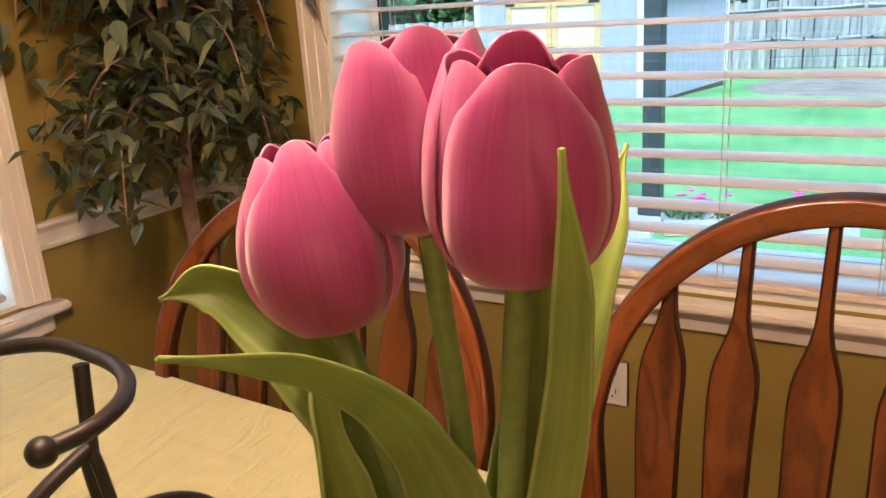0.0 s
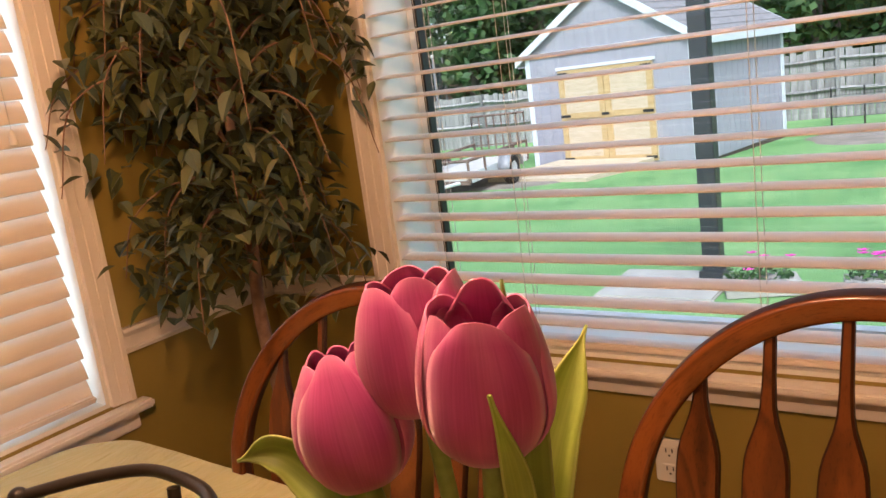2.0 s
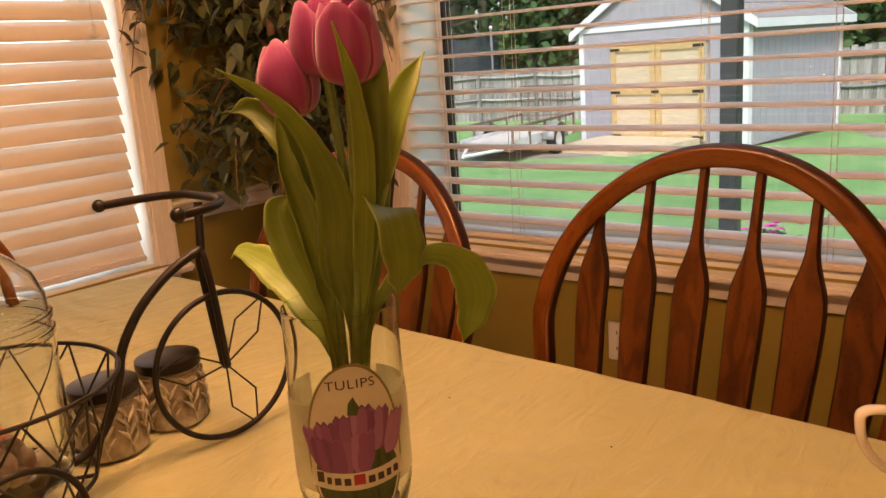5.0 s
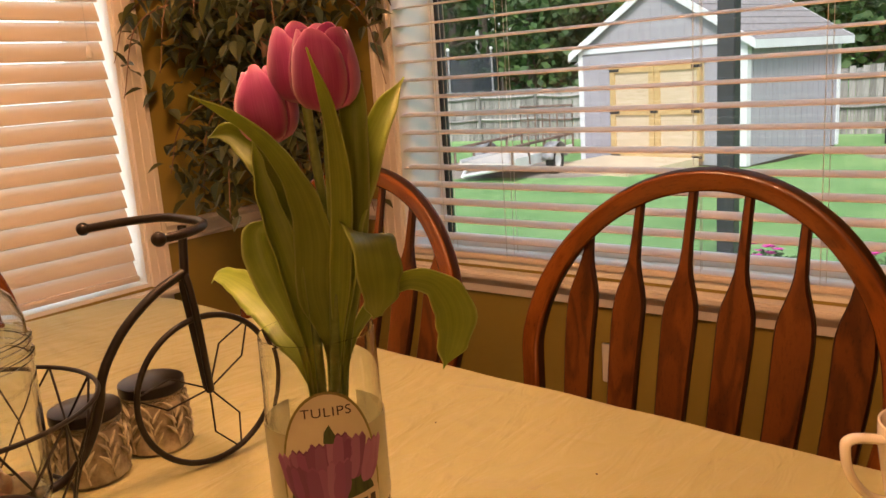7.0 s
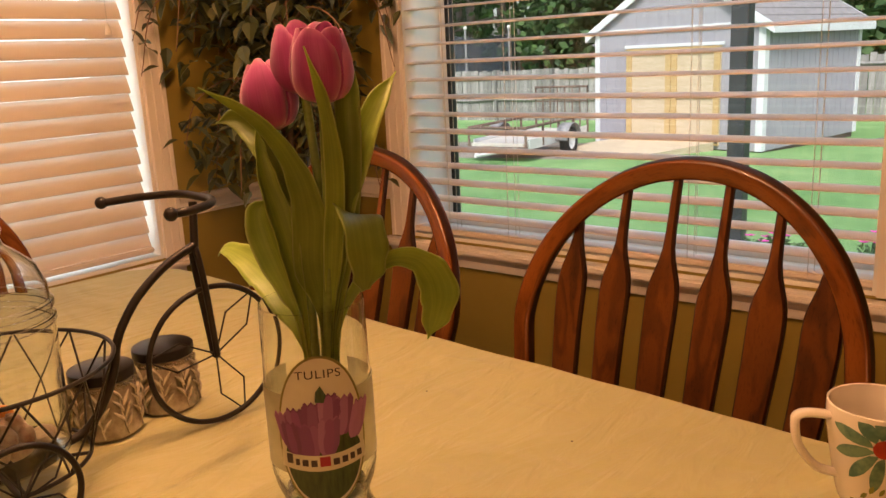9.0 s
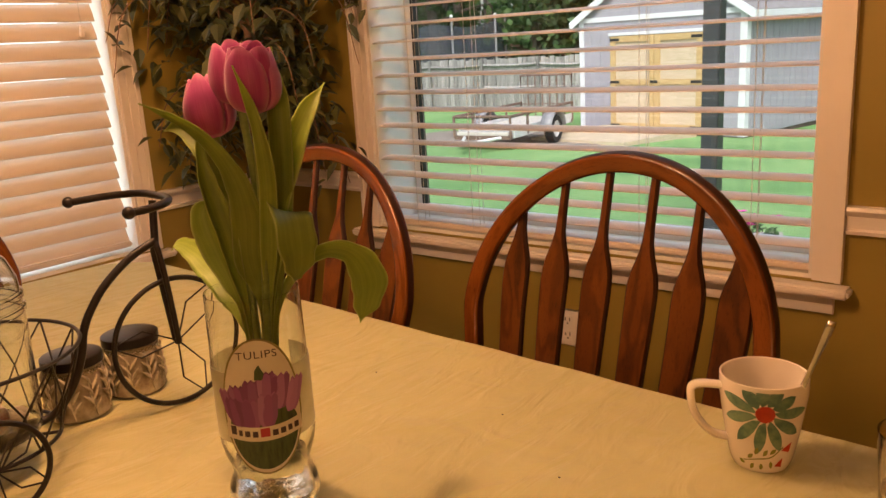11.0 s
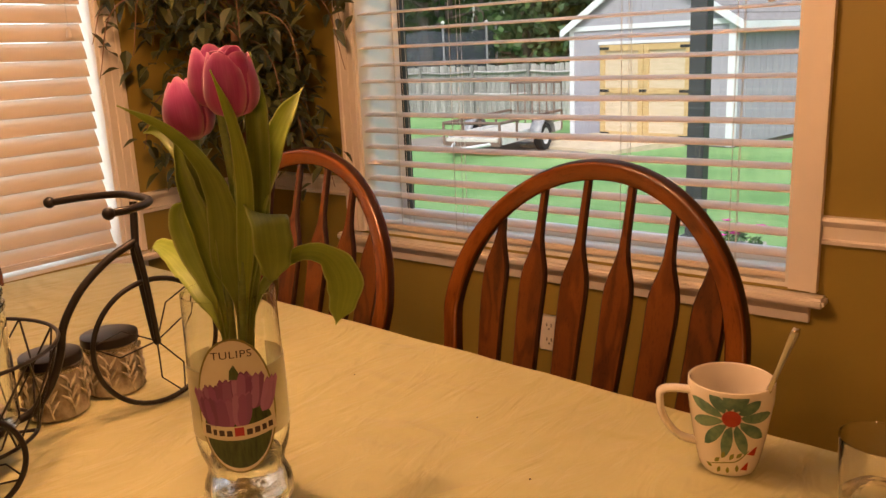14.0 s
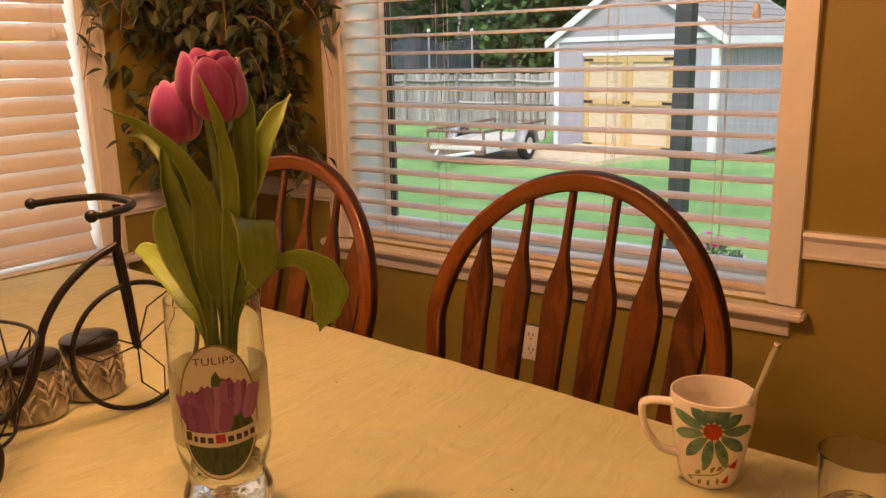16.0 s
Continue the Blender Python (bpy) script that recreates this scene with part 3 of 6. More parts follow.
def window_west():
    w = tagged(empty("window_2", pose(WX, 0, 0)), "side window with white casing and sill behind closed blinds", "window", kind="structure")
    bm = bmesh.new()
    for (a0, z0), (a1, z1), out in casing_bars(L_LO, L_HI, R_Z0, R_Z1, 0.056):
        add_box(bm, (0, a0, z0), (out, a1, z1))
    part("casing", bm, trim_paint, w, smooth=False)
    part("window_sill", box((0.0, L_LO - 0.09, 0.672), (0.045, 1.130, 0.694), 0.006), trim_paint, w)
    part("apron", box((0.0, L_LO - 0.06, 0.628), (0.016, 1.10, 0.672), 0.004), trim_paint, w)
    bm = bmesh.new()
    add_box(bm, (-0.2, L_HI - 0.010, R_Z0), (0.0, L_HI, R_Z1))
    add_box(bm, (-0.2, L_LO, R_Z0), (0.0, L_LO + 0.010, R_Z1))
    add_box(bm, (-0.2, L_LO + 0.010, R_Z0), (0.0, L_HI - 0.010, R_Z0 + 0.010))
    add_box(bm, (-0.2, L_LO + 0.010, R_Z1 - 0.010), (0.0, L_HI - 0.010, R_Z1))
    part("jamb", bm, jamb_paint, w, smooth=False)
    bm = bmesh.new()
    y0, y1, z0, z1 = L_LO + 0.010, L_HI - 0.010, R_Z0 + 0.010, R_Z1 - 0.010
    add_box(bm, (-0.198, y0, z0), (-0.17, y0 + 0.03, z1))
    add_box(bm, (-0.198, y1 - 0.03, z0), (-0.17, y1, z1))
    add_box(bm, (-0.198, y0 + 0.03, z0), (-0.17, y1 - 0.03, z0 + 0.03))
    add_box(bm, (-0.198, y0 + 0.03, z1 - 0.03), (-0.17, y1 - 0.03, z1))
    part("window_frame", bm, vinyl, w, smooth=False)
    p = part("pane", box((-0.187, y0 + 0.03, z0 + 0.03), (-0.183, y1 - 0.03, z1 - 0.03)), pane_glass, w, smooth=False)
    p.visible_shadow = False


window_north()
window_west()


def slat_mesh(length, width=0.050, thick=0.0028):
    """A blind slat along x, slightly crowned, rounded edges."""
    k = 7
    top = [(-width / 2 + width * i / (k - 1), 0.0022 * (1 - (2 * i / (k - 1) - 1) ** 2)) for i in range(k)]
    sec = [(x, y + thick / 2) for x, y in top] + [(x, y - thick / 2) for x, y in reversed(top)]
    b = sweep([Vector((-length / 2, 0, 0)), Vector((length / 2, 0, 0))], sec)
    me = bpy.data.meshes.new("slat")
    bmesh.ops.recalc_face_normals(b, faces=b.faces)
    b.to_mesh(me)
    b.free()
    me.polygons.foreach_set("use_smooth", [True] * len(me.polygons))
    me.set_sharp_from_angle(angle=radians(50))
    me.materials.append(slat_paint)
    return me


def blind(name, m, length, tilt, label, z0, pitch, count, cords, bottom, rng):
    """Venetian blind along its own x, hanging at its y = 0."""
    b = tagged(empty(name, m), label, "window blind")
    me = slat_mesh(length)
    for i in range(count):
        s = new("slat", me)
        s.parent = b
        s.matrix_local = pose(rng.uniform(-0.0012, 0.0012), 0, z0 + i * pitch, tilt + rng.uniform(-1.2, 1.2), rng.uniform(-0.08, 0.08), 0)
    part("bottom_rail", box((-length / 2, -0.026, bottom), (length / 2, 0.026, bottom + 0.016), 0.004), slat_paint, b)
    part("head_rail", box((-length / 2, -0.03, R_Z1 - 0.062), (length / 2, 0.03, R_Z1 - 0.012), 0.003), slat_paint, b)
    for x in cords:
        for y in (-0.027, 0.027):
            part("ladder_cord", rod([(x, y, bottom + 0.008), (x, y, R_Z1 - 0.06)], 0.0009, per=1, k=5), cord_white, b)
        part("lift_cord", rod([(x + 0.006, 0.0, bottom + 0.008), (x + 0.006, 0.0, R_Z1 - 0.06)], 0.0008, per=1, k=5), cord_white, b)
    return b


rng = random.Random(4)
# added panel that glows to whiten the gaps of the closed side blind
backdrop = material("glow_panel", (0.9, 0.95, 1.0), 1.0, Emission_Strength=1.3)
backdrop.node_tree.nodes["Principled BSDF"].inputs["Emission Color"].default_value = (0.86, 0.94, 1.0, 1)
structure("backdrop", box((-3.02, -2.6, -0.2), (-3.0, 2.6, 3.4)), backdrop, "pale glowing panel standing in for overcast distance outside the side window", "backdrop")
north_blind = blind("window_blind", pose(-0.2985, WY + 0.034, 0), 1.262, 8, "open white faux-wood blind with level slats in the large window",
                    0.767, 0.0490, 26, (-0.49, -0.285, 0.226, 0.497), 0.713, rng)
west_blind = blind("window_blind", pose(WX - 0.030, 0.556, 0, 0, 0, 90), 0.923, 69, "closed white faux-wood blind glowing with daylight at its gaps",
                   0.752, 0.0485, 26, (-0.38, 0.02), 0.722, rng)


def tassel(place, parent_label, length):
    t = tagged(empty("cord_tassel", pose(*place)), parent_label, "blind tassel")
    part("knob", lathe([(0.0, 0.03), (0.004, 0.029), (0.0065, 0.02), (0.009, 0.006), (0.008, 0.0), (0.0, -0.001)], 14), trim_paint, t)
    part("cord", rod([(0, 0, 0.028), (0, 0, length)], 0.0009, per=1, k=5), cord_white, t)


tassel((WX - 0.001, 0.965, 1.318), "small wooden tassel hanging on the closed blind's cord", 0.66)
tassel((0.268, WY + 0.006, 1.312), "small wooden tassel hanging on the open blind's cord", 0.66)


def outlet(x, z):
    o = tagged(empty("wall_outlet", pose(x, WY, z)), "white double wall outlet with cover plate", "outlet")
    part("cover_plate", box((-0.033, -0.006, -0.052), (0.033, 0.0, 0.052), 0.003), plastic_plate, o)
    for dz in (0.021, -0.021):
        s = part("socket", box((-0.015, -0.0085, dz - 0.014), (0.015, -0.005, dz + 0.014), 0.002), plastic_plate, o)
        bm = bmesh.new()
        add_box(bm, (-0.008, -0.0092, dz - 0.001), (-0.0055, -0.008, dz + 0.008))
        add_box(bm, (0.0055, -0.0092, dz - 0.001), (0.008, -0.008, dz + 0.008))
        add_box(bm, (-0.002, -0.0092, dz - 0.010), (0.002, -0.008, dz - 0.006))
        part("slots", bm, slot_dark, s, smooth=False)


outlet(-0.272, 0.481)


# ---- table ----
TZ = 0.755
T_M = pose(-0.165, 0.302, 0, 0, 0, -3.8)


def rounded_outline(hx, hy, r, n=14, side=16):
    """Points round a rectangle with rounded corners."""
    pts = []
    for cx, cy, a0 in ((hx - r, hy - r, 0), (-hx + r, hy - r, 90), (-hx + r, -hy + r, 180), (hx - r, -hy + r, 270)):
        arc = [Vector((cx + r * math.cos(radians(a0 + 90 * i / n)), cy + r * math.sin(radians(a0 + 90 * i / n)))) for i in range(n + 1)]
        if pts:
            a, b = pts[-1], arc[0]
            pts += [a.lerp(b, k / side) for k in range(1, side)]
        pts += arc
    a, b = pts[-1], pts[0]
    pts += [a.lerp(b, k / side) for k in range(1, side)]
    return pts


def dining_table():
    t = tagged(empty("dining_table", T_M), "wooden dining table under a pale green cloth", "table")
    out = rounded_outline(1.0, 0.5, 0.13)
    bm = bmesh.new()
    lo = [bm.verts.new((p.x, p.y, TZ - 0.034)) for p in out]
    hi = [bm.verts.new((p.x, p.y, TZ - 0.004)) for p in out]
    bm.faces.new(hi)
    bm.faces.new(lo[::-1])
    for i in range(len(out)):
        j = (i + 1) % len(out)
        bm.faces.new((lo[i], lo[j], hi[j], hi[i]))
    part("tabletop", bm, oak_up, t, smooth=False)
    for x, y in ((0.82, 0.36), (-0.82, 0.36), (0.82, -0.36), (-0.82, -0.36)):
        leg = part("leg", lathe([(0.0, 0.0), (0.024, 0.0), (0.03, 0.12), (0.022, 0.2), (0.04, 0.36), (0.026, 0.5), (0.042, 0.56), (0.042, TZ - 0.036), (0.0, TZ - 0.036)], 20), oak_up, t)
        leg.location = (x, y, 0)


def tablecloth():
    """Thin cloth lying on the table and hanging over its edge in soft folds."""
    out = rounded_outline(1.004, 0.504, 0.13, 16, 46)
    n = len(out)
    bm = bmesh.new()
    layer = bm.loops.layers.uv.verify()
    rings = []
    steps = 34
    for k in range(1, steps + 1):
        s = (k / steps) ** 0.8
        row = []
        for p in out:
            q = Vector((p.x * s, p.y * s, 0))
            z = TZ
            near_edge = max(0.0, (s - 0.90) / 0.10)
            w = noise.noise(Vector((q.x * 2.2, q.y * 7.0, 3.1)))
            w2 = noise.noise(Vector((q.x * 9 + q.y * 4, q.y * 15 - q.x * 5, 7.7)))
            z += 0.0011 * abs(w) + 0.0006 * w2 + near_edge * 0.002 * noise.noise(Vector((q.x * 9, q.y * 9, 1)))
            row.append(bm.verts.new((q.x, q.y, z + 0.0004)))
        rings.append(row)
    centre = bm.verts.new((0, 0, TZ + 0.0005))
    for i in range(n):
        bm.faces.new((centre, rings[0][i], rings[0][(i + 1) % n]))
    for drop, push in ((0.002, 0.003), (0.008, 0.006), (0.03, 0.009), (0.07, 0.014), (0.12, 0.02), (0.18, 0.027), (0.23, 0.032)):
        row = []
        for i, p in enumerate(out):
            d = Vector((p.x, p.y * 1.4, 0)).normalized()
            fold = math.sin(i * 0.61) * 0.6 + noise.noise(Vector((p.x * 4, p.y * 4, 9))) * 1.2
            q = Vector((p.x, p.y, 0)) + d * (push + fold * push * 0.45)
            row.append(bm.verts.new((q.x, q.y, TZ - drop + 0.0015 * fold * (drop < 0.02))))
        rings.append(row)
    for a, b in zip(rings, rings[1:]):
        for i in range(n):
            j = (i + 1) % n
            bm.faces.new((a[i], a[j], b[j], b[i]))
    ob = part("tablecloth", bm, cloth, label="")
    ob.matrix_world = T_M
    tagged(ob, "pale green cloth with soft creases covering the dining table", "tablecloth")


dining_table()
tablecloth()


# ---- arrow-back chairs ----
def back_y(x, z):
    return (z - 0.943) * math.tan(radians(14.5)) - 0.30 * x * x


BOW_X, BOW_B, BOW_C = 0.269, 0.2645, 0.778   # half width, rise and spring line of the bow's middle line


def chair(m, label):
    c = tagged(empty("dining_chair", m), label, "chair", "chairs round the table")
    # bow: from the seat up one side, over and down
    pts = []
    for z in (0.44, 0.52, 0.62, 0.72):
        x = 0.205 + (BOW_X - 0.205) * ((z - 0.44) / (BOW_C - 0.44)) ** 0.8
        pts.append((x, z))
    for i in range(25):
        a = math.pi * i / 24
        pts.append((BOW_X * math.cos(a), BOW_C + BOW_B * math.sin(a)))
    pts += [(-x, z) for x, z in reversed(pts[:4])]
    path = smooth_path([Vector((x, back_y(x, z), z)) for x, z in pts], 4)
    w, d = 0.0162, 0.0125
    sec = []
    for sx, sy in ((1, 1), (-1, 1), (-1, -1), (1, -1)):
        for q in range(4):
            a = math.radians({(1, 1): 0, (-1, 1): 90, (-1, -1): 180, (1, -1): 270}[(sx, sy)] + 30 * q)
            sec.append((sx * (d - 0.006) + 0.006 * math.cos(a), sy * (w - 0.006) + 0.006 * math.sin(a)))
    bm = bmesh.new()
    rings = []
    for i, p in enumerate(path):
        t = (path[min(i + 1, len(path) - 1)] - path[max(i - 1, 0)]).normalized()
        depth = Vector((0, 1, 0.26)).normalized()
        depth = (depth - t * depth.dot(t)).normalized()
        out = t.cross(depth).normalized()
        rings.append([bm.verts.new(p + depth * x + out * y) for x, y in sec])
    k = len(sec)
    uvl = bm.loops.layers.uv.verify()
    for i, (a, b) in enumerate(zip(rings, rings[1:])):
        for j in range(k):
            f = bm.faces.new((a[j], a[(j + 1) % k], b[(j + 1) % k], b[j]))
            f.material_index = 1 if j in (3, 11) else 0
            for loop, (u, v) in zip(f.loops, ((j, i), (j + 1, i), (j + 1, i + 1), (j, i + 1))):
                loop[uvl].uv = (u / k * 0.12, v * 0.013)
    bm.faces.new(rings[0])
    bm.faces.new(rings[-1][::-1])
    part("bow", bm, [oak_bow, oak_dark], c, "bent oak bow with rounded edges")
    # arrow spindles
    for x0 in (-0.202, -0.124, -0.042, 0.042, 0.124, 0.202):
        top = BOW_C + BOW_B * math.sqrt(max(0, 1 - (x0 / BOW_X) ** 2)) - 0.003
        zs = [0.44, 0.54, 0.64, 0.72, 0.78, 0.82, 0.840, 0.858, 0.873, 0.888, 0.903, 0.920, 0.945]
        ws = [0.032, 0.038, 0.044, 0.048, 0.051, 0.053, 0.0530, 0.0505, 0.0440, 0.034, 0.0245, 0.0180, 0.0150]
        zs = [z for z in zs if z < top - 0.01] + [top]
        ws = ws[:len(zs) - 1] + [0.0125]
        bm = bmesh.new()
        rings = []
        for z, wd in zip(zs, ws):
            x = 0.009 + x0 * (0.86 + 0.14 * min(1, (z - 0.44) / 0.36))
            y = back_y(x, z) + 0.007
            h, th = wd / 2, 0.0068 if wd > 0.02 else 0.0062
            cut = min(0.0028, h * 0.5)
            ring = [(h - cut, th), (-h + cut, th), (-h, th - cut), (-h, -th + cut), (-h + cut, -th), (h - cut, -th), (h, -th + cut), (h, th - cut)]
            rings.append([bm.verts.new((x + a, y + b, z)) for a, b in ring])
        for a, b in zip(rings, rings[1:]):
            for j in range(8):
                # sides and bevels get the oak darkened for stain and shade
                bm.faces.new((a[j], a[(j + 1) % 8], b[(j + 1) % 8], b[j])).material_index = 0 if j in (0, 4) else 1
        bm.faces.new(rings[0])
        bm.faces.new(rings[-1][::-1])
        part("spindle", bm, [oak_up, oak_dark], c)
    # seat, legs and stretchers
    out = rounded_outline(0.22, 0.21, 0.09, 8, 4)
    bm = bmesh.new()
    rows = []
    for z, s in ((0.412, 0.90), (0.424, 0.98), (0.442, 1.0), (0.452, 0.97), (0.447, 0.75), (0.440, 0.4)):
        rows.append([bm.verts.new((p.x * s, -0.330 + p.y * s, z)) for p in out])
    for a, b in zip(rows, rows[1:]):
        for i in range(len(out)):
            j = (i + 1) % len(out)
            bm.faces.new((a[i], a[j], b[j], b[i]))
    bm.faces.new(rows[0][::-1])
    bm.faces.new(rows[-1])
    part("seat", bm, oak_up, c)
    for x, y in ((0.16, -0.47), (-0.16, -0.47), (0.15, -0.20), (-0.15, -0.20)):
        fx, fy = x * 1.28, y - 0.04 if y < -0.3 else y + 0.06
        part("leg", rod([(fx, fy, 0.0), (x + (fx - x) * 0.5, y + (fy - y) * 0.5, 0.21), (x, y, 0.42)], 0.017, k=12, per=4), oak_up, c)
    for x in (0.183, -0.183):
        part("stretcher", rod([(x, -0.49, 0.19), (x, -0.17, 0.19)], 0.010, per=1), oak_up, c)
    part("stretcher", rod([(-0.183, -0.33, 0.19), (0.183, -0.33, 0.19)], 0.010, per=1), oak_up, c)
    return c


first = chair(pose(0.196, 0.958, 0, 0, 0, -5), "stained oak bow-back chair with arrow spindles before the window")
second = copy_thing(first, pose(-0.455, 0.915, 0, 0, 0, -1))
second["label"] = "stained oak bow-back chair with arrow spindles beside the ficus"
third = copy_thing(first, pose(-1.225, 0.302, 0, 0, 0, 88))
third["label"] = "stained oak bow-back chair at the table's end before the closed blind"


# ---- tulips in their vase ----
VX, VY = 0.095, 0.295
FACE = radians(-41)   # the way the label looks


def vase():
    v = tagged(empty("glass_vase", pose(VX, VY, TZ + 0.002)), "clear glass vase with a paper tulip label on the tablecloth", "vase")
    outer = [(0.0, 0.0), (0.047, 0.0), (0.0500, 0.004), (0.0505, 0.014), (0.0485, 0.026), (0.0440, 0.037), (0.0425, 0.044), (0.0440, 0.053), (0.0490, 0.066), (0.0520, 0.082), (0.0525, 0.11),
             (0.0522, 0.16), (0.0510, 0.20), (0.0502, 0.2475)]
    inner = [(0.0494, 0.2475), (0.0502, 0.20), (0.0514, 0.16), (0.0517, 0.11), (0.0511, 0.084), (0.0480, 0.069), (0.0415, 0.055), (0.0398, 0.045), (0.0405, 0.036), (0.0440, 0.026), (0.0440, 0.012), (0.0, 0.009)]
    part("glass_body", lathe(outer[:-1] + [(0.0503, 0.2465), (0.0499, 0.2485), (0.0492, 0.2485)] + inner, 72), glass, v, "clear glass with a waisted foot")
    w = [(0.0, 0.0095), (0.0434, 0.0128), (0.0434, 0.0255), (0.0399, 0.0358), (0.0392, 0.045), (0.0408, 0.054), (0.0, 0.054)]
    part("water", lathe(w, 48), water, v)
    return v


def on_vase(x, z, r=0.0529):
    """A point on the vase's side: x metres round from the label's middle, z above the foot."""
    a = FACE + 1.16 * x / r
    return Vector((r * math.cos(a), r * math.sin(a), z))


def patch(name, outline, r, mat, parent, label="", smooth=True):
    """A flat outline (x, z) laid round the vase, cut fine enough to bend."""
    bm = bmesh.new()
    cx = sum(p[0] for p in outline) / len(outline)
    cz = sum(p[1] for p in outline) / len(outline)
    rows = []
    for s in (0.0, 0.25, 0.5, 0.75, 1.0):
        rows.append([bm.verts.new(on_vase(cx + (x - cx) * s, cz + (z - cz) * s, r)) for x, z in outline] if s else [bm.verts.new(on_vase(cx, cz, r))])
    n = len(outline)
    for i in range(n):
        bm.faces.new((rows[0][0], rows[1][i], rows[1][(i + 1) % n]))
    for a, b in zip(rows[1:], rows[2:]):
        for i in range(n):
            bm.faces.new((a[i], a[(i + 1) % n], b[(i + 1) % n], b[i]))
    ob = part(name, bm, mat, parent, label)
    return ob


the_vase = vase()


def band(r, z0, z1, a0, a1, n=40):
    bm = bmesh.new()
    rows = [[Vector((r * math.cos(a0 + (a1 - a0) * i / n), r * math.sin(a0 + (a1 - a0) * i / n), z)) for i in range(n + 1)] for z in (z0, z1)]
    return sheet(bm, rows)


part("sleeve", band(0.0528, 0.092, 0.172, FACE - 2.5, FACE + 2.5), sleeve_paper, the_vase, "pale printed film round the glass")


def egg(cx, cz, hx, up, down, n=48):
    return [(cx + hx * math.cos(2 * math.pi * i / n), cz + (up if math.sin(2 * math.pi * i / n) > 0 else down) * math.sin(2 * math.pi * i / n)) for i in range(n)]


label_ob = patch("label_border", egg(0, 0.126, 0.0385, 0.0845, 0.068), 0.0534, print_olive, the_vase, "olive border of the label")
patch("label_face", egg(0, 0.126, 0.0365, 0.0822, 0.066), 0.0538, paper, label_ob, "cream paper label")
patch("leaf_print", egg(0, 0.112, 0.0325, 0.030, 0.048), 0.0541, print_green, label_ob, "dark green printed leaves")


def print_tulip(cx, cz, w, h, lean, lobes=3):
    """A cup with a round base, nearly straight sides and a lobed top."""
    pts = []
    for i in range(9):
        a = math.pi * (i / 8 - 1)
        pts.append((0.5 * w * math.cos(a), -0.12 * h + 0.38 * h * math.sin(a)))
    for i in range(1, 12):
        u = 1 - 2 * i / 12
        pts.append((0.47 * w * u, 0.36 * h + 0.09 * h * math.cos(0.5 * lobes * math.pi * u) ** 2 * (1 - 0.3 * u * u)))
    return [(cx + x + lean * z, cz + z) for x, z in pts]


bm_list = [(-0.031, 0.122, 0.016, 0.040, -0.25), (-0.020, 0.131, 0.017, 0.040, -0.12), (-0.007, 0.136, 0.017, 0.038, 0.0), (0.006, 0.139, 0.017, 0.036, 0.05), (0.018, 0.131, 0.018, 0.042, 0.12),
           (0.032, 0.128, 0.017, 0.040, 0.28), (-0.013, 0.116, 0.022, 0.040, -0.05), (0.005, 0.118, 0.018, 0.042, 0.08), (-0.026, 0.112, 0.015, 0.036, -0.15)]
for i, (cx, cz, w, h, lean) in enumerate(bm_list):
    cz += 0.016 + 0.004 * math.sin(5.0 * i)
    t = patch("tulip_print", print_tulip(cx, cz, w, h, lean), 0.0543 + 0.00008 * i, print_petal, label_ob)
    for off, ww in ((-0.26, 0.46), (0.26, 0.46), (0.0, 0.5)):
        patch("petal_print", print_tulip(cx + off * w, cz - 0.03 * h, w * ww, h * 0.93, lean + off * 0.3, 1), 0.05434 + 0.00008 * i + 0.00002 * (ww > 0.48), print_petal, t)
patch("leaf_tip_print", [(-0.004, 0.166), (0.003, 0.165), (0.005, 0.172), (0.001, 0.182), (-0.003, 0.176)], 0.0551, print_green, label_ob)
banner = patch("banner", [(-0.0365 + 0.073 * i / 12, 0.101 - 0.004 * math.sin(math.pi * i / 12)) for i in range(13)] + [(0.0365 - 0.073 * i / 12, 0.117 - 0.004 * math.sin(math.pi * i / 12)) for i in range(13)],
               0.0552, paper, label_ob, "cream banner with brand marks as plain bars")
x = -0.032
for i, w in enumerate((0.0058, 0.0036, 0.005, 0.005, 0.0085, 0.0052, 0.005, 0.0042, 0.0048)):
    dz = -0.004 * math.sin(math.pi * (x + 0.0365) / 0.073)
    h = 0.0098 if i in (0, 4) else 0.0066
    patch("brand_bar", [(x, 0.1058 + dz), (x + w, 0.1058 + dz), (x + w, 0.1058 + h + dz), (x, 0.1058 + h + dz)], 0.0555, print_red if i == 4 else print_dark, banner)
    x += w + 0.0022


def lettering(text, size, z, r, mat, parent):
    """Raised letters laid round the vase, middle at the label's middle."""
    cu = bpy.data.curves.new("lettering", "FONT")
    cu.body, cu.size, cu.align_x = text, size, "CENTER"
    cu.space_character = 1.08
    tmp = new("lettering", cu)
    bpy.context.view_layer.update()
    me = bpy.data.meshes.new_from_object(tmp.evaluated_get(bpy.context.evaluated_depsgraph_get()))
    bpy.data.objects.remove(tmp)
    bm = bmesh.new()
    bm.from_mesh(me)
    bmesh.ops.subdivide_edges(bm, edges=[e for e in bm.edges if e.calc_length() > 0.003], cuts=2)
    for v in bm.verts:
        v.co = on_vase(v.co.x, z + v.co.y - 3.0 * v.co.x ** 2, r)
    return part("lettering", bm, mat, parent, "TULIPS in dark capitals", smooth=False)


lettering("TULIPS", 0.0116, 0.1890, 0.0542, print_dark, label_ob)


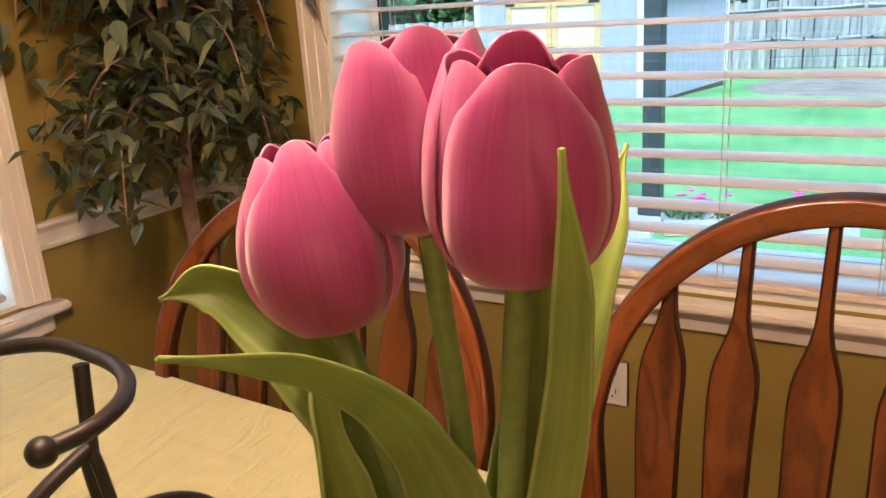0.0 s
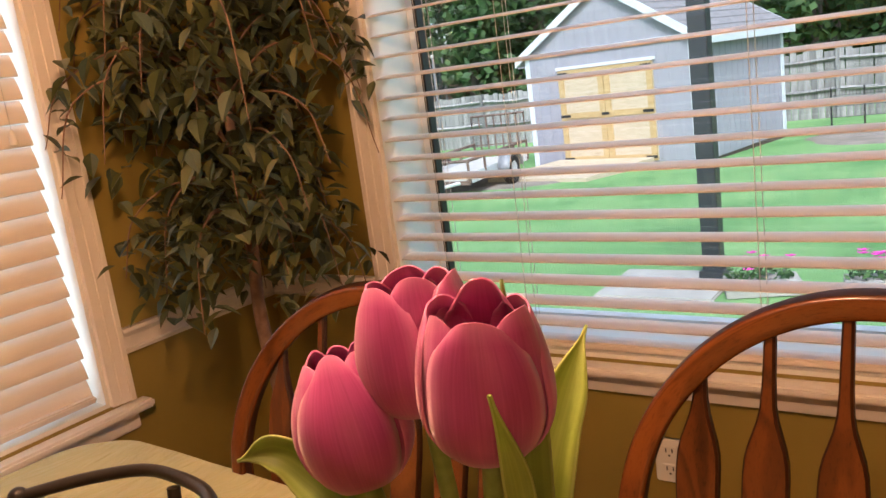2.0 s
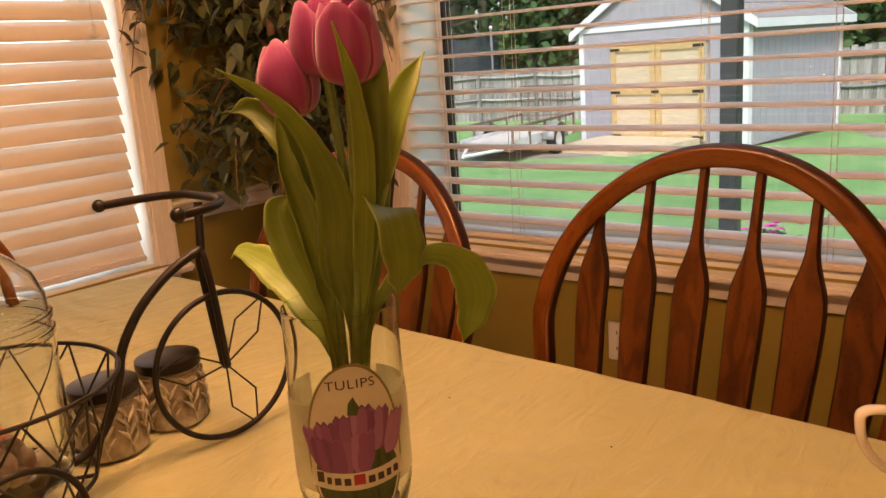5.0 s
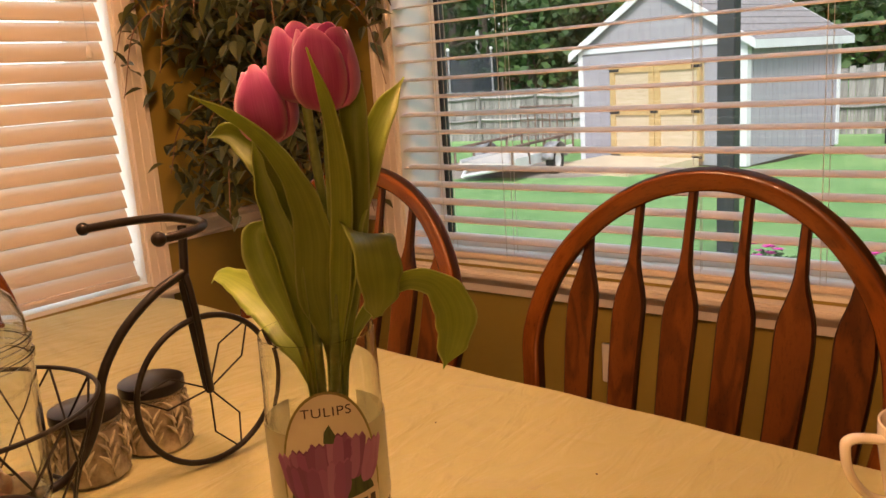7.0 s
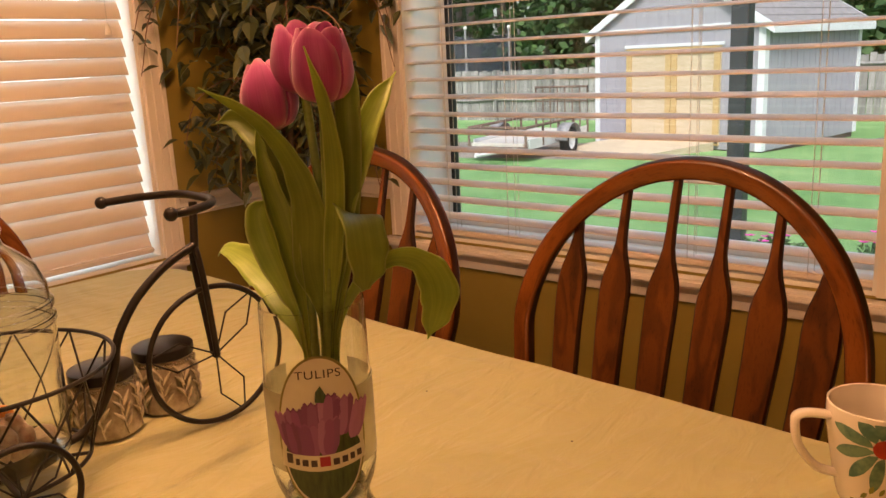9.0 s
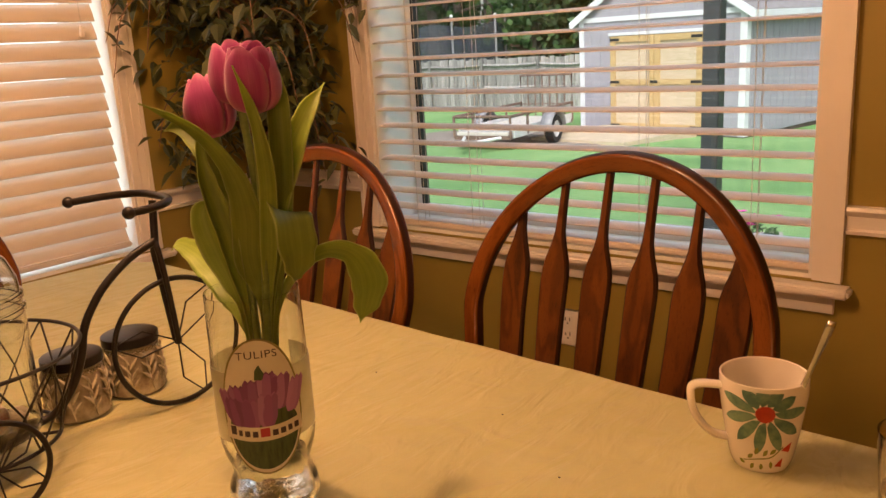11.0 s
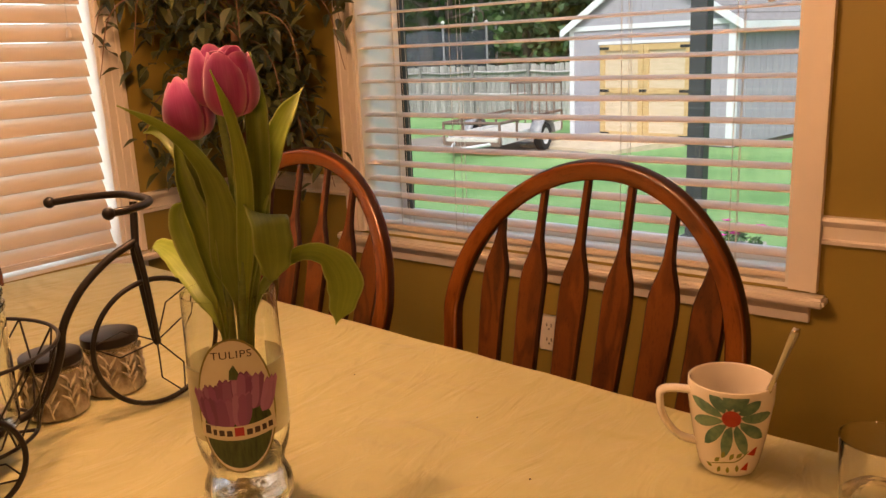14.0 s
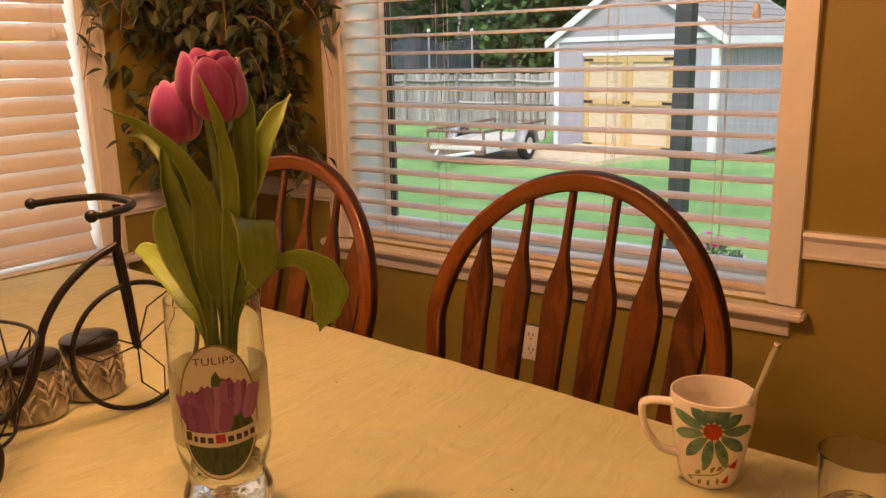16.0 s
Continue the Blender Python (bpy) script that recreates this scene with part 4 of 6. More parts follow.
# ---- the bunch ----
def leaf_sheet(points, widths, face, cup=0.25, twist=0.0, wave=0.0):
    """A long leaf along a path; face: the way its upper side looks at the base."""
    path = smooth_path(points, 9)
    n = len(path)
    rows = []
    nrm = Vector(face).normalized()
    for i, p in enumerate(path):
        t = (path[min(i + 1, n - 1)] - path[max(i - 1, 0)]).normalized()
        nn = nrm - t * nrm.dot(t)
        nrm = nn.normalized() if nn.length > 1e-5 else nrm
        side0 = t.cross(nrm).normalized()
        a = twist * i / (n - 1)
        side = side0 * math.cos(a) + nrm * math.sin(a)
        up = nrm * math.cos(a) - side0 * math.sin(a)
        s = i / (n - 1) * (len(widths) - 1)
        k = min(int(s), len(widths) - 2)
        f = s - k
        f = f * f * (3 - 2 * f)
        w = widths[k] * (1 - f) + widths[k + 1] * f
        if i < 0.5 * n:
            w *= 0.4 + 0.6 * min(1.0, max(0.0, (p.z - 0.955) / 0.075))
        row = []
        for j in range(9):
            v = j / 4 - 1
            lift = cup * w * (v * v) + wave * w * math.sin(i * 0.55 + v * 2.0) * v * v
            row.append(p + side * (v * w / 2) + up * lift)
        rows.append(row)
    bm = bmesh.new()
    return sheet(bm, rows)


def tulip_petal_rows(a0, spread, height, belly, lip, tipx, wob):
    """Rows of one petal of an upright cup: angle a0, half angle, and how far its top draws in or leans out."""
    rows = []
    n, k = 22, 12
    for i in range(n + 1):
        u = 1 - (1 - i / n) ** 1.6
        if u < 0.42:
            r = belly * (0.16 + 0.84 * math.sqrt(max(0.0, 1 - (1 - u / 0.42) ** 2.2)))
        else:
            r = belly * (1 - lip * ((u - 0.42) / 0.58) ** 2)
        half = spread * (1 - 0.30 * max(0.0, (u - 0.35) / 0.65) ** 3)
        row = []
        for j in range(k + 1):
            v = 2 * j / k - 1
            a = a0 + v * half
            pleat = 0.006 * math.sin(7 * v + a0 * 5) * u + 0.05 * noise.noise(Vector((v * 1.6 + a0 * 3, u * 2.2, a0)))
            rr = r * (1 + 0.07 * (1 - v * v) - 0.035 * math.exp(-(v * 6) ** 2) * u + pleat) + tipx * max(0.0, u - 0.5) ** 2 * 4
            z = height * u * (1 - 0.13 * u ** 6 * abs(v) ** 2.4) + wob * math.sin(2.5 * v + a0 * 2) * u * u
            row.append(Vector((rr * math.cos(a), rr * math.sin(a), z)))
        rows.append(row)
    return rows


def tulip(base, axis, height, belly, turn, stem, label, opening=0.0, inner_lip=0.33):
    t = tagged(empty("tulip"), label, "tulip", "tulips in the vase")
    m = Matrix.Translation(base) @ Vector(axis).to_track_quat("Z", "Y").to_matrix().to_4x4()
    for i in range(3):
        for layer in (0, 1):
            a = radians(turn + 120 * i + 60 * layer)
            tall = (0.955 if layer == 0 else 1.0) * (1 + 0.045 * math.sin(7 * i + 3 * layer + turn))
            rows = tulip_petal_rows(a, 0.98 if layer == 0 else 0.94, height * tall, belly * (1.0 if layer == 0 else 0.91),
                                    inner_lip * (1.0 if layer == 0 else 0.9), opening * (1 if layer == 0 else 0.4), 0.0012)
            bm = bmesh.new()
            sheet(bm, [[m @ p for p in row] for row in rows])
            thicken(part("petal", bm, petal, t), 0.0009)
    bm = rod(stem + [Vector(base) + Vector(axis).normalized() * 0.004], 0.0042, k=12, per=8)
    uvl = bm.loops.layers.uv.verify()
    for f in bm.faces:
        for loop in f.loops:
            loop[uvl].uv = (loop.vert.co.x * 40, loop.vert.co.z * 5)
    part("stem", bm, stem_green, t, "pale green stem")
    return t


tulip((0.063, 0.298, 1.165), (-0.14, -0.03, 1), 0.0655, 0.0252, 20, [Vector((0.092, 0.296, 0.815)), Vector((0.094, 0.296, 0.95)), Vector((0.086, 0.298, 1.08))],
      "pink tulip, the lowest of three, leaning out", 0.0, 0.52)
tulip((0.129, 0.300, 1.190), (0.05, -0.04, 1), 0.0665, 0.0260, 128, [Vector((0.100, 0.292, 0.815)), Vector((0.106, 0.300, 0.95)), Vector((0.118, 0.303, 1.08))],
      "pink tulip, the foremost of three, its tips open", 0.002)
tulip((0.091, 0.313, 1.197), (-0.06, 0.04, 1), 0.0640, 0.0262, 140, [Vector((0.094, 0.300, 0.815)), Vector((0.098, 0.306, 0.95)), Vector((0.100, 0.314, 1.08))],
      "pink tulip behind the two others", 0.002)

CAMSIDE = (0.75, -0.66, 0.0)
LEAVES = [
    # path, widths, face, cup, twist
    ([(0.097, 0.293, 0.86), (0.100, 0.299, 0.974), (0.101, 0.293, 1.040), (0.107, 0.292, 1.082), (0.108, 0.286, 1.116), (0.105, 0.274, 1.146), (0.109, 0.248, 1.174), (0.108, 0.221, 1.194), (0.109, 0.187, 1.210)],
     [0.004, 0.012, 0.030, 0.033, 0.026, 0.018, 0.013, 0.009, 0.001], (0.68, -0.62, 0.40), 0.16, 0.0, "long green leaf arching over the vase"),
    ([(0.095, 0.297, 0.86), (0.097, 0.301, 0.974), (0.099, 0.307, 1.040), (0.096, 0.308, 1.078), (0.083, 0.305, 1.112), (0.055, 0.301, 1.142), (0.030, 0.300, 1.163), (0.009, 0.294, 1.175), (-0.007, 0.283, 1.172)],
     [0.004, 0.010, 0.020, 0.028, 0.033, 0.030, 0.025, 0.017, 0.001], (0.45, -0.72, 0.55), 0.32, 0.0, "green leaf bending outwards at its tip"),
    ([(0.104, 0.298, 0.87), (0.111, 0.303, 0.97), (0.124, 0.304, 1.065), (0.139, 0.298, 1.132), (0.152, 0.280, 1.190), (0.161, 0.254, 1.238)], [0.004, 0.009, 0.018, 0.017, 0.011, 0.001], CAMSIDE, 0.25, 0.2, "narrow upright green leaf before the flowers"),
    ([(0.104, 0.304, 0.87), (0.107, 0.312, 0.97), (0.110, 0.324, 1.075), (0.118, 0.340, 1.130), (0.127, 0.368, 1.182), (0.131, 0.395, 1.213)], [0.004, 0.010, 0.028, 0.033, 0.021, 0.001], CAMSIDE, 0.22, 0.3, "upright green leaf with a twisted tip"),
    ([(0.090, 0.288, 0.86), (0.084, 0.284, 0.975), (0.076, 0.285, 1.012), (0.060, 0.286, 1.042), (0.049, 0.286, 1.066), (0.045, 0.286, 1.086), (0.047, 0.293, 1.097)],
     [0.004, 0.010, 0.020, 0.028, 0.031, 0.026, 0.006], (0.5, -0.8, 0.2), 0.36, 0.0, "short cupped green leaf"),
    ([(0.091, 0.289, 0.86), (0.087, 0.287, 0.935), (0.080, 0.287, 0.972), (0.060, 0.293, 0.996), (0.034, 0.302, 1.010), (0.008, 0.307, 1.020), (-0.020, 0.310, 1.029), (-0.042, 0.311, 1.034), (-0.057, 0.311, 1.034), (-0.066, 0.309, 1.026)],
     [0.005, 0.014, 0.030, 0.042, 0.044, 0.038, 0.029, 0.021, 0.014, 0.002], (0.62, -0.55, 0.62), 0.10, 0.0, "pale broad leaf curling down over the rim"),
    ([(0.102, 0.300, 0.86), (0.109, 0.308, 0.973), (0.112, 0.311, 1.020), (0.117, 0.316, 1.055), (0.123, 0.321, 1.078), (0.137, 0.318, 1.088), (0.155, 0.309, 1.082), (0.166, 0.302, 1.060), (0.166, 0.302, 1.040), (0.160, 0.304, 1.022)],
     [0.004, 0.012, 0.026, 0.036, 0.040, 0.044, 0.046, 0.045, 0.036, 0.010], (0.90, -0.43, 0.1), -0.10, 0.0, "broad green leaf folded over at its top"),
    ([(0.104, 0.304, 0.87), (0.115, 0.318, 0.971), (0.122, 0.337, 1.018), (0.135, 0.365, 1.034), (0.149, 0.387, 1.030), (0.158, 0.399, 1.012), (0.160, 0.404, 0.990), (0.157, 0.401, 0.968), (0.151, 0.397, 0.944)],
     [0.004, 0.010, 0.014, 0.016, 0.023, 0.040, 0.046, 0.034, 0.001], (0.70, -0.60, 0.35), 0.16, 0.0, "drooping green leaf with a pointed tip"),
    ([(0.106, 0.310, 0.88), (0.112, 0.318, 0.98), (0.119, 0.330, 1.10), (0.123, 0.335, 1.19), (0.122, 0.335, 1.253)], [0.008, 0.014, 0.024, 0.023, 0.001], CAMSIDE, 0.25, 0.0, "upright green leaf behind the flowers"),
    ([(0.094, 0.288, 0.86), (0.091, 0.286, 0.976), (0.091, 0.279, 1.031), (0.088, 0.274, 1.067), (0.083, 0.269, 1.098), (0.079, 0.265, 1.124), (0.077, 0.264, 1.151), (0.077, 0.264, 1.172)],
     [0.004, 0.010, 0.017, 0.023, 0.024, 0.020, 0.012, 0.001], (0.95, -0.25, 0.05), 0.38, -0.3, "upright green leaf with a short narrow tip"),
]
SHEATHS = (Vector((0.091, 0.292, 0)), Vector((0.107, 0.304, 0)))
for pts, widths, face, cup, twist, text in LEAVES:
    drawn = []
    for i, (x, y, z) in enumerate(pts):
        home = min(SHEATHS, key=lambda q: (q.x - x) ** 2 + (q.y - y) ** 2)
        k = 0.65 * min(1.0, max(0.0, (1.015 - z) / 0.06)) if i < 3 else 0.0
        drawn.append((x + (home.x - x) * k, y + (home.y - y) * k, z))
    pts = drawn
    ob = part("tulip_leaf", leaf_sheet(pts, widths, face, cup, twist, 0.03), blade)
    thicken(ob, 0.0011)
    tagged(ob, text, "leaf", "leaves of the tulips")


# ---- iron bicycle with a wire basket ----
def bicycle():
    rot = -7.5
    b = tagged(empty("bicycle_planter", pose(-0.222, 0.396, TZ + 0.002, 0, 0, rot)), "black iron penny-farthing ornament with a wire basket", "ornament")
    # own axes: y ahead, x to its right, wheel's contact at the origin
    R = 0.0925
    bm = rod([(0, R * math.cos(2 * math.pi * i / 16), R + 0.004 + R * math.sin(2 * math.pi * i / 16)) for i in range(16)], 0.0038, closed=True, per=4)
    wheel = part("front_wheel", bm, iron, b)
    hub = Vector((0, 0, R + 0.004))
    for i in range(3):
        a = radians(120 * i + 50)
        d, s = Vector((0, math.cos(a), math.sin(a))), Vector((0, -math.sin(a), math.cos(a)))
        bm = bmesh.new()
        for side in (1, -1):
            rod([hub, hub + d * (R * 0.58) + s * (0.019 * side), hub + d * R + s * (0.002 * side)], 0.0012, bm, k=6, per=1)
        part("spoke", bm, iron, wheel)
    bm = bmesh.new()
    ball(bm, hub, 0.006)
    part("hub", bm, iron, wheel)
    crown = Vector((0.002, -0.014, 0.248))
    for x in (0.009, -0.009):
        part("fork", rod([(x * 0.6, -0.001, R + 0.004), (x, -0.008, R + 0.09), (x * 0.9, -0.013, 0.232), crown], 0.0042), iron, b)
    part("stem", rod([crown - Vector((0, 0, 0.01)), (-0.003, -0.006, 0.303)], 0.0052, per=1), iron, b)
    bars = part("handlebar", rod([(-0.112, -0.076, 0.302), (-0.080, -0.040, 0.307), (-0.042, -0.010, 0.310), (-0.003, -0.002, 0.310), (0.045, -0.006, 0.311), (0.082, -0.026, 0.312), (0.098, -0.054, 0.311), (0.097, -0.078, 0.310)], 0.0052), iron, b)
    for p in ((-0.114, -0.079, 0.302), (0.097, -0.082, 0.310)):
        bm = bmesh.new()
        ball(bm, p, 0.0082)
        part("grip", bm, iron, bars)
    part("backbone", rod([crown, (0.0, -0.051, 0.231), (-0.001, -0.089, 0.202), (-0.002, -0.113, 0.172), (-0.003, -0.126, 0.146), (-0.004, -0.132, 0.118), (-0.005, -0.145, 0.086), (-0.006, -0.166, 0.057), (-0.008, -0.192, 0.042), (-0.010, -0.25, 0.040)], 0.0055), iron, b)
    # basket
    C = Vector((-0.0105, -0.273, 0))
    basket = part("basket_rim", rod([C + Vector((0.137 * math.cos(2 * math.pi * i / 20), 0.137 * math.sin(2 * math.pi * i / 20), 0.155)) for i in range(20)], 0.0026, closed=True, per=4, k=8), iron, b)
    part("basket_ring", rod([C + Vector((0.098 * math.cos(2 * math.pi * i / 20), 0.098 * math.sin(2 * math.pi * i / 20), 0.040)) for i in range(20)], 0.0026, closed=True, per=4, k=8), iron, basket)
    for i in range(12):
        a0, a1, a2 = (2 * math.pi * (i + f) / 12 for f in (0, 0.5, 1.0))
        bm = bmesh.new()
        for s0, s1 in ((a0, a1), (a2, a1)):
            top = C + Vector((0.137 * math.cos(s0), 0.137 * math.sin(s0), 0.155))
            mid = C + Vector((0.119 * math.cos(s1), 0.119 * math.sin(s1), 0.098))
            low = C + Vector((0.098 * math.cos(s0), 0.098 * math.sin(s0), 0.040))
            rod([top, mid, low], 0.0014, bm, k=6, per=1)
        part("wire", bm, iron, basket)
    bm = bmesh.new()
    for i in range(3):
        a = math.pi * i / 3
        d = Vector((0.098 * math.cos(a), 0.098 * math.sin(a), 0.040))
        rod([C - d + Vector((0, 0, 0.08)), C + d], 0.0022, bm, k=6, per=1)
    part("basket_floor", bm, iron, basket)
    # rear wheels
    r = 0.056
    part("axle", rod([(-0.160, -0.288, r + 0.004), (0.139, -0.288, r + 0.004)], 0.003, per=1), iron, b)
    for x in (0.135, -0.156):
        c = Vector((x, -0.288, r + 0.004))
        w = part("rear_wheel", rod([c + Vector((0, r * math.cos(2 * math.pi * i / 16), r * math.sin(2 * math.pi * i / 16))) for i in range(16)], 0.0034, closed=True, per=4), iron, b)
        for i in range(5):
            a = radians(72 * i + 40)
            d, s = Vector((0, math.cos(a), math.sin(a))), Vector((0, -math.sin(a), math.cos(a)))
            bm = bmesh.new()
            for side in (1, -1):
                rod([c, c + d * (r * 0.58) + s * (0.012 * side), c + d * r + s * (0.002 * side)], 0.0012, bm, k=6, per=1)
            part("spoke", bm, iron, w)


bicycle()


def big_jar():
    j = tagged(empty("glass_jar", pose(-0.266, 0.130, TZ + 0.046)), "large clear glass jar of sweets with a dark lid", "jar")
    prof = [(0.0, 0.0), (0.060, 0.0), (0.068, 0.006), (0.070, 0.02), (0.072, 0.11), (0.0725, 0.150), (0.0745, 0.152), (0.0745, 0.157), (0.072, 0.159), (0.072, 0.166), (0.0742, 0.168), (0.0742, 0.173), (0.071, 0.176),
            (0.070, 0.19), (0.062, 0.212), (0.046, 0.228), (0.036, 0.236), (0.034, 0.244), (0.0365, 0.250), (0.0365, 0.256), (0.034, 0.259), (0.034, 0.268)]
    prof = [(r * 1.08, z * 1.05) for r, z in prof]
    inner = [(r - 0.0024, z) for r, z in reversed(prof[2:])] + [(0.066, 0.006), (0.0, 0.005)]
    part("glass_body", lathe(prof + inner, 56), glass, j)
    part("lid", lathe([(r * 1.08, z * 1.05) for r, z in ((0.0, 0.288), (0.034, 0.288), (0.0375, 0.285), (0.0385, 0.270), (0.0375, 0.262), (0.0352, 0.262), (0.0352, 0.2695), (0.0, 0.2695))], 40), rust_metal, j, "dark metal lid")
    rr = random.Random(8)
    for i in range(20):
        a, d = rr.uniform(0, 6.28), rr.uniform(0.0, 0.05)
        bm = bmesh.new()
        ball(bm, (0, 0, 0), 0.011, 10, 8)
        for v in bm.verts:
            v.co = Vector((v.co.x * 1.5, v.co.y, v.co.z * 0.8)) * (1 + 0.15 * noise.noise(v.co * 160 + Vector((i, 0, 0))))
        bmesh.ops.transform(bm, matrix=pose(d * math.cos(a), d * math.sin(a), 0.017 + 0.011 * (i // 7) + rr.uniform(0, 0.004), rr.uniform(0, 90), rr.uniform(0, 90), rr.uniform(0, 360)), verts=bm.verts)
        part("sweet", bm, candy_orange if i in (3, 17) else candy_wrap, j)


big_jar()


def candle_jar(x, y, turn, label):
    j = tagged(empty("candle_jar", pose(x, y, TZ + 0.002, 0, 0, turn)), label, "candle jar", "candle jars on the table")
    g = part("glass_body", lathe([(0.0, 0.0), (0.040, 0.0), (0.0435, 0.004), (0.0425, 0.03), (0.0408, 0.064), (0.0385, 0.070), (0.0385, 0.076), (0.0, 0.076)], 40), candle_wax, j, "amber glass over wax")
    # raised sprigs round the side
    for i in range(9):
        a0 = 2 * math.pi * i / 9
        bm = bmesh.new()

        def at(da, z, out=0.0008):
            r = 0.0435 - 0.04 * max(0.0, z - 0.006) + out
            return Vector((r * math.cos(a0 + da), r * math.sin(a0 + da), z))
        rod([at(0.10, 0.006), at(0.02, 0.025), at(-0.05, 0.045), at(-0.02, 0.060)], 0.0013, bm, k=6, per=4)
        for z, s in ((0.014, 1), (0.022, -1), (0.030, 1), (0.038, -1), (0.046, 1), (0.053, -1)):
            p0, p1, p2 = at(0.05 - 0.0026 * z * 1000 / 60, z), at(0.05 + s * 0.13, z + 0.010, 0.0018), at(0.03 + s * 0.30, z + 0.018)
            sweep(smooth_path([p0, p1, p2], 4), ring_section(0.0022, 6), bm, scale=lambda q: 0.25 + 0.9 * math.sin(math.pi * min(1, q * 0.95 + 0.03)))
        part("sprig", bm, leaf_relief, j)["kind"] = "stuff"
    part("rim", lathe([(0.0390, 0.066), (0.0402, 0.068), (0.0402, 0.072), (0.0390, 0.074)], 40, closed=True), embossed, j)
    part("lid", lathe([(0.0, 0.092), (0.0385, 0.092), (0.0415, 0.0905), (0.0420, 0.088), (0.0420, 0.0785), (0.0405, 0.0770), (0.0, 0.0770)], 40), lid_black, j, "glossy black lid")
    return j


candle_jar(-0.336, 0.386, 0, "small embossed glass candle jar with a black lid beside the bicycle")
candle_jar(-0.330, 0.290, 40, "small embossed glass candle jar with a black lid behind the basket")


# ---- mug, spoon and glass ----
MUG = Vector((0.524, 0.662, TZ + 0.002))
MUG_FACE = math.atan2(-0.82, 0.30)


def mug_r(z):
    return 0.0290 + 0.0165 * min(1.0, z / 0.085) ** 0.72 if z > 0.004 else 0.0285


def mug():
    m = tagged(empty("mug", pose(*MUG) @ Matrix.Translation((-0.004, -0.003, 0)) @ Matrix.Scale(1.06, 4)), "white mug with a green and red flower on the tablecloth", "mug")
    prof = [(0.0, 0.003), (0.026, 0.003), (0.027, 0.0), (0.0285, 0.0)] + [(mug_r(z), z) for z in (0.005, 0.012, 0.025, 0.04, 0.055, 0.07, 0.085, 0.100)]
    prof += [(0.0452, 0.1025), (0.0440, 0.1032), (0.0428, 0.1022)] + [(mug_r(z) - 0.0032, z) for z in (0.098, 0.07, 0.04, 0.015)] + [(0.0, 0.008)]
    body = part("body", lathe(prof, 56), ceramic, m)
    # handle, on the side away from the spoon
    h = Vector((-0.80, -0.55, 0)).normalized()
    pts = [h * (mug_r(0.088) - 0.003) + Vector((0, 0, 0.090)), h * 0.062 + Vector((0, 0, 0.0925)), h * 0.073 + Vector((0, 0, 0.091)), h * 0.0765 + Vector((0, 0, 0.084)), h * 0.073 + Vector((0, 0, 0.062)), h * 0.062 + Vector((0, 0, 0.044)), h * 0.050 + Vector((0, 0, 0.034)), h * (mug_r(0.028) - 0.003) + Vector((0, 0, 0.029))]
    side = [(0.0070 * math.cos(2 * math.pi * i / 12), 0.0042 * math.sin(2 * math.pi * i / 12)) for i in range(12)]
    part("handle", sweep(smooth_path(pts, 8), side), ceramic, m)

    def on(x, z, out):
        r = mug_r(z) + out
        a = MUG_FACE + x / 0.045
        return Vector((r * math.cos(a), r * math.sin(a), z))

    def decal(name, outline, out, mat, label=""):
        bm = bmesh.new()
        cx, cz = (sum(p[i] for p in outline) / len(outline) for i in (0, 1))
        rows = [[bm.verts.new(on(cx + (x - cx) * s, cz + (z - cz) * s, out)) for x, z in outline] for s in (0.35, 0.7, 1.0)]
        mid = bm.verts.new(on(cx, cz, out))
        n = len(outline)
        for i in range(n):
            bm.faces.new((mid, rows[0][i], rows[0][(i + 1) % n]))
            for a, b in zip(rows, rows[1:]):
                bm.faces.new((a[i], a[(i + 1) % n], b[(i + 1) % n], b[i]))
        part(name, bm, mat, body, label)

    fz = 0.0745
    for i in range(11):
        a = radians(90 + 360 / 11 * i + 8)
        L, w = (0.050 if math.sin(a) < 0.3 else 0.036), 0.0074
        pts = []
        for k in range(14):
            s = k / 7 if k <= 7 else (14 - k) / 7
            wd = w * math.sin(math.pi * (0.12 + 0.88 * s)) ** 0.8 * (0.6 + 0.6 * s) * (1 if k <= 7 else -1)
            q = 0.0085 + (L - 0.0085) * s
            z = fz + q * math.sin(a) + wd * math.cos(a)
            pts.append((q * math.cos(a) - wd * math.sin(a), min(z, 0.0985)))
        decal("petal", pts, 0.0004, teal_glaze)
    decal("flower_eye", [(0.0098 * math.cos(2 * math.pi * i / 24), fz + 0.0098 * math.sin(2 * math.pi * i / 24)) for i in range(24)], 0.0008, red_glaze, "red centre")
    for x, z, a in ((-0.020, 0.018, 40), (-0.012, 0.013, -120), (-0.010, 0.024, 70), (-0.002, 0.014, -90), (0.000, 0.023, 60), (0.010, 0.017, -80), (-0.024, 0.010, 160), (0.008, 0.026, 40)):
        ca, sa = math.cos(radians(a)), math.sin(radians(a))
        pts = []
        for k in range(10):
            s = k / 5 if k <= 5 else (10 - k) / 5
            wd = 0.0026 * math.sin(math.pi * s) * (1 if k <= 5 else -1)
            pts.append((x + 0.010 * s * ca - wd * sa, z + 0.010 * s * sa + wd * ca))
        decal("leaf_print", pts, 0.0005, olive_glaze)
    bm = bmesh.new()
    rod([on(-0.026, 0.014, 0.0002), on(-0.008, 0.0185, 0.0002), on(0.010, 0.022, 0.0002), on(0.024, 0.034, 0.0002)], 0.0006, bm, k=6)
    part("vine_print", bm, olive_glaze, body)
    decal("bud_print", [(0.022, 0.030), (0.034, 0.026), (0.036, 0.038), (0.030, 0.036)], 0.0005, red_glaze)
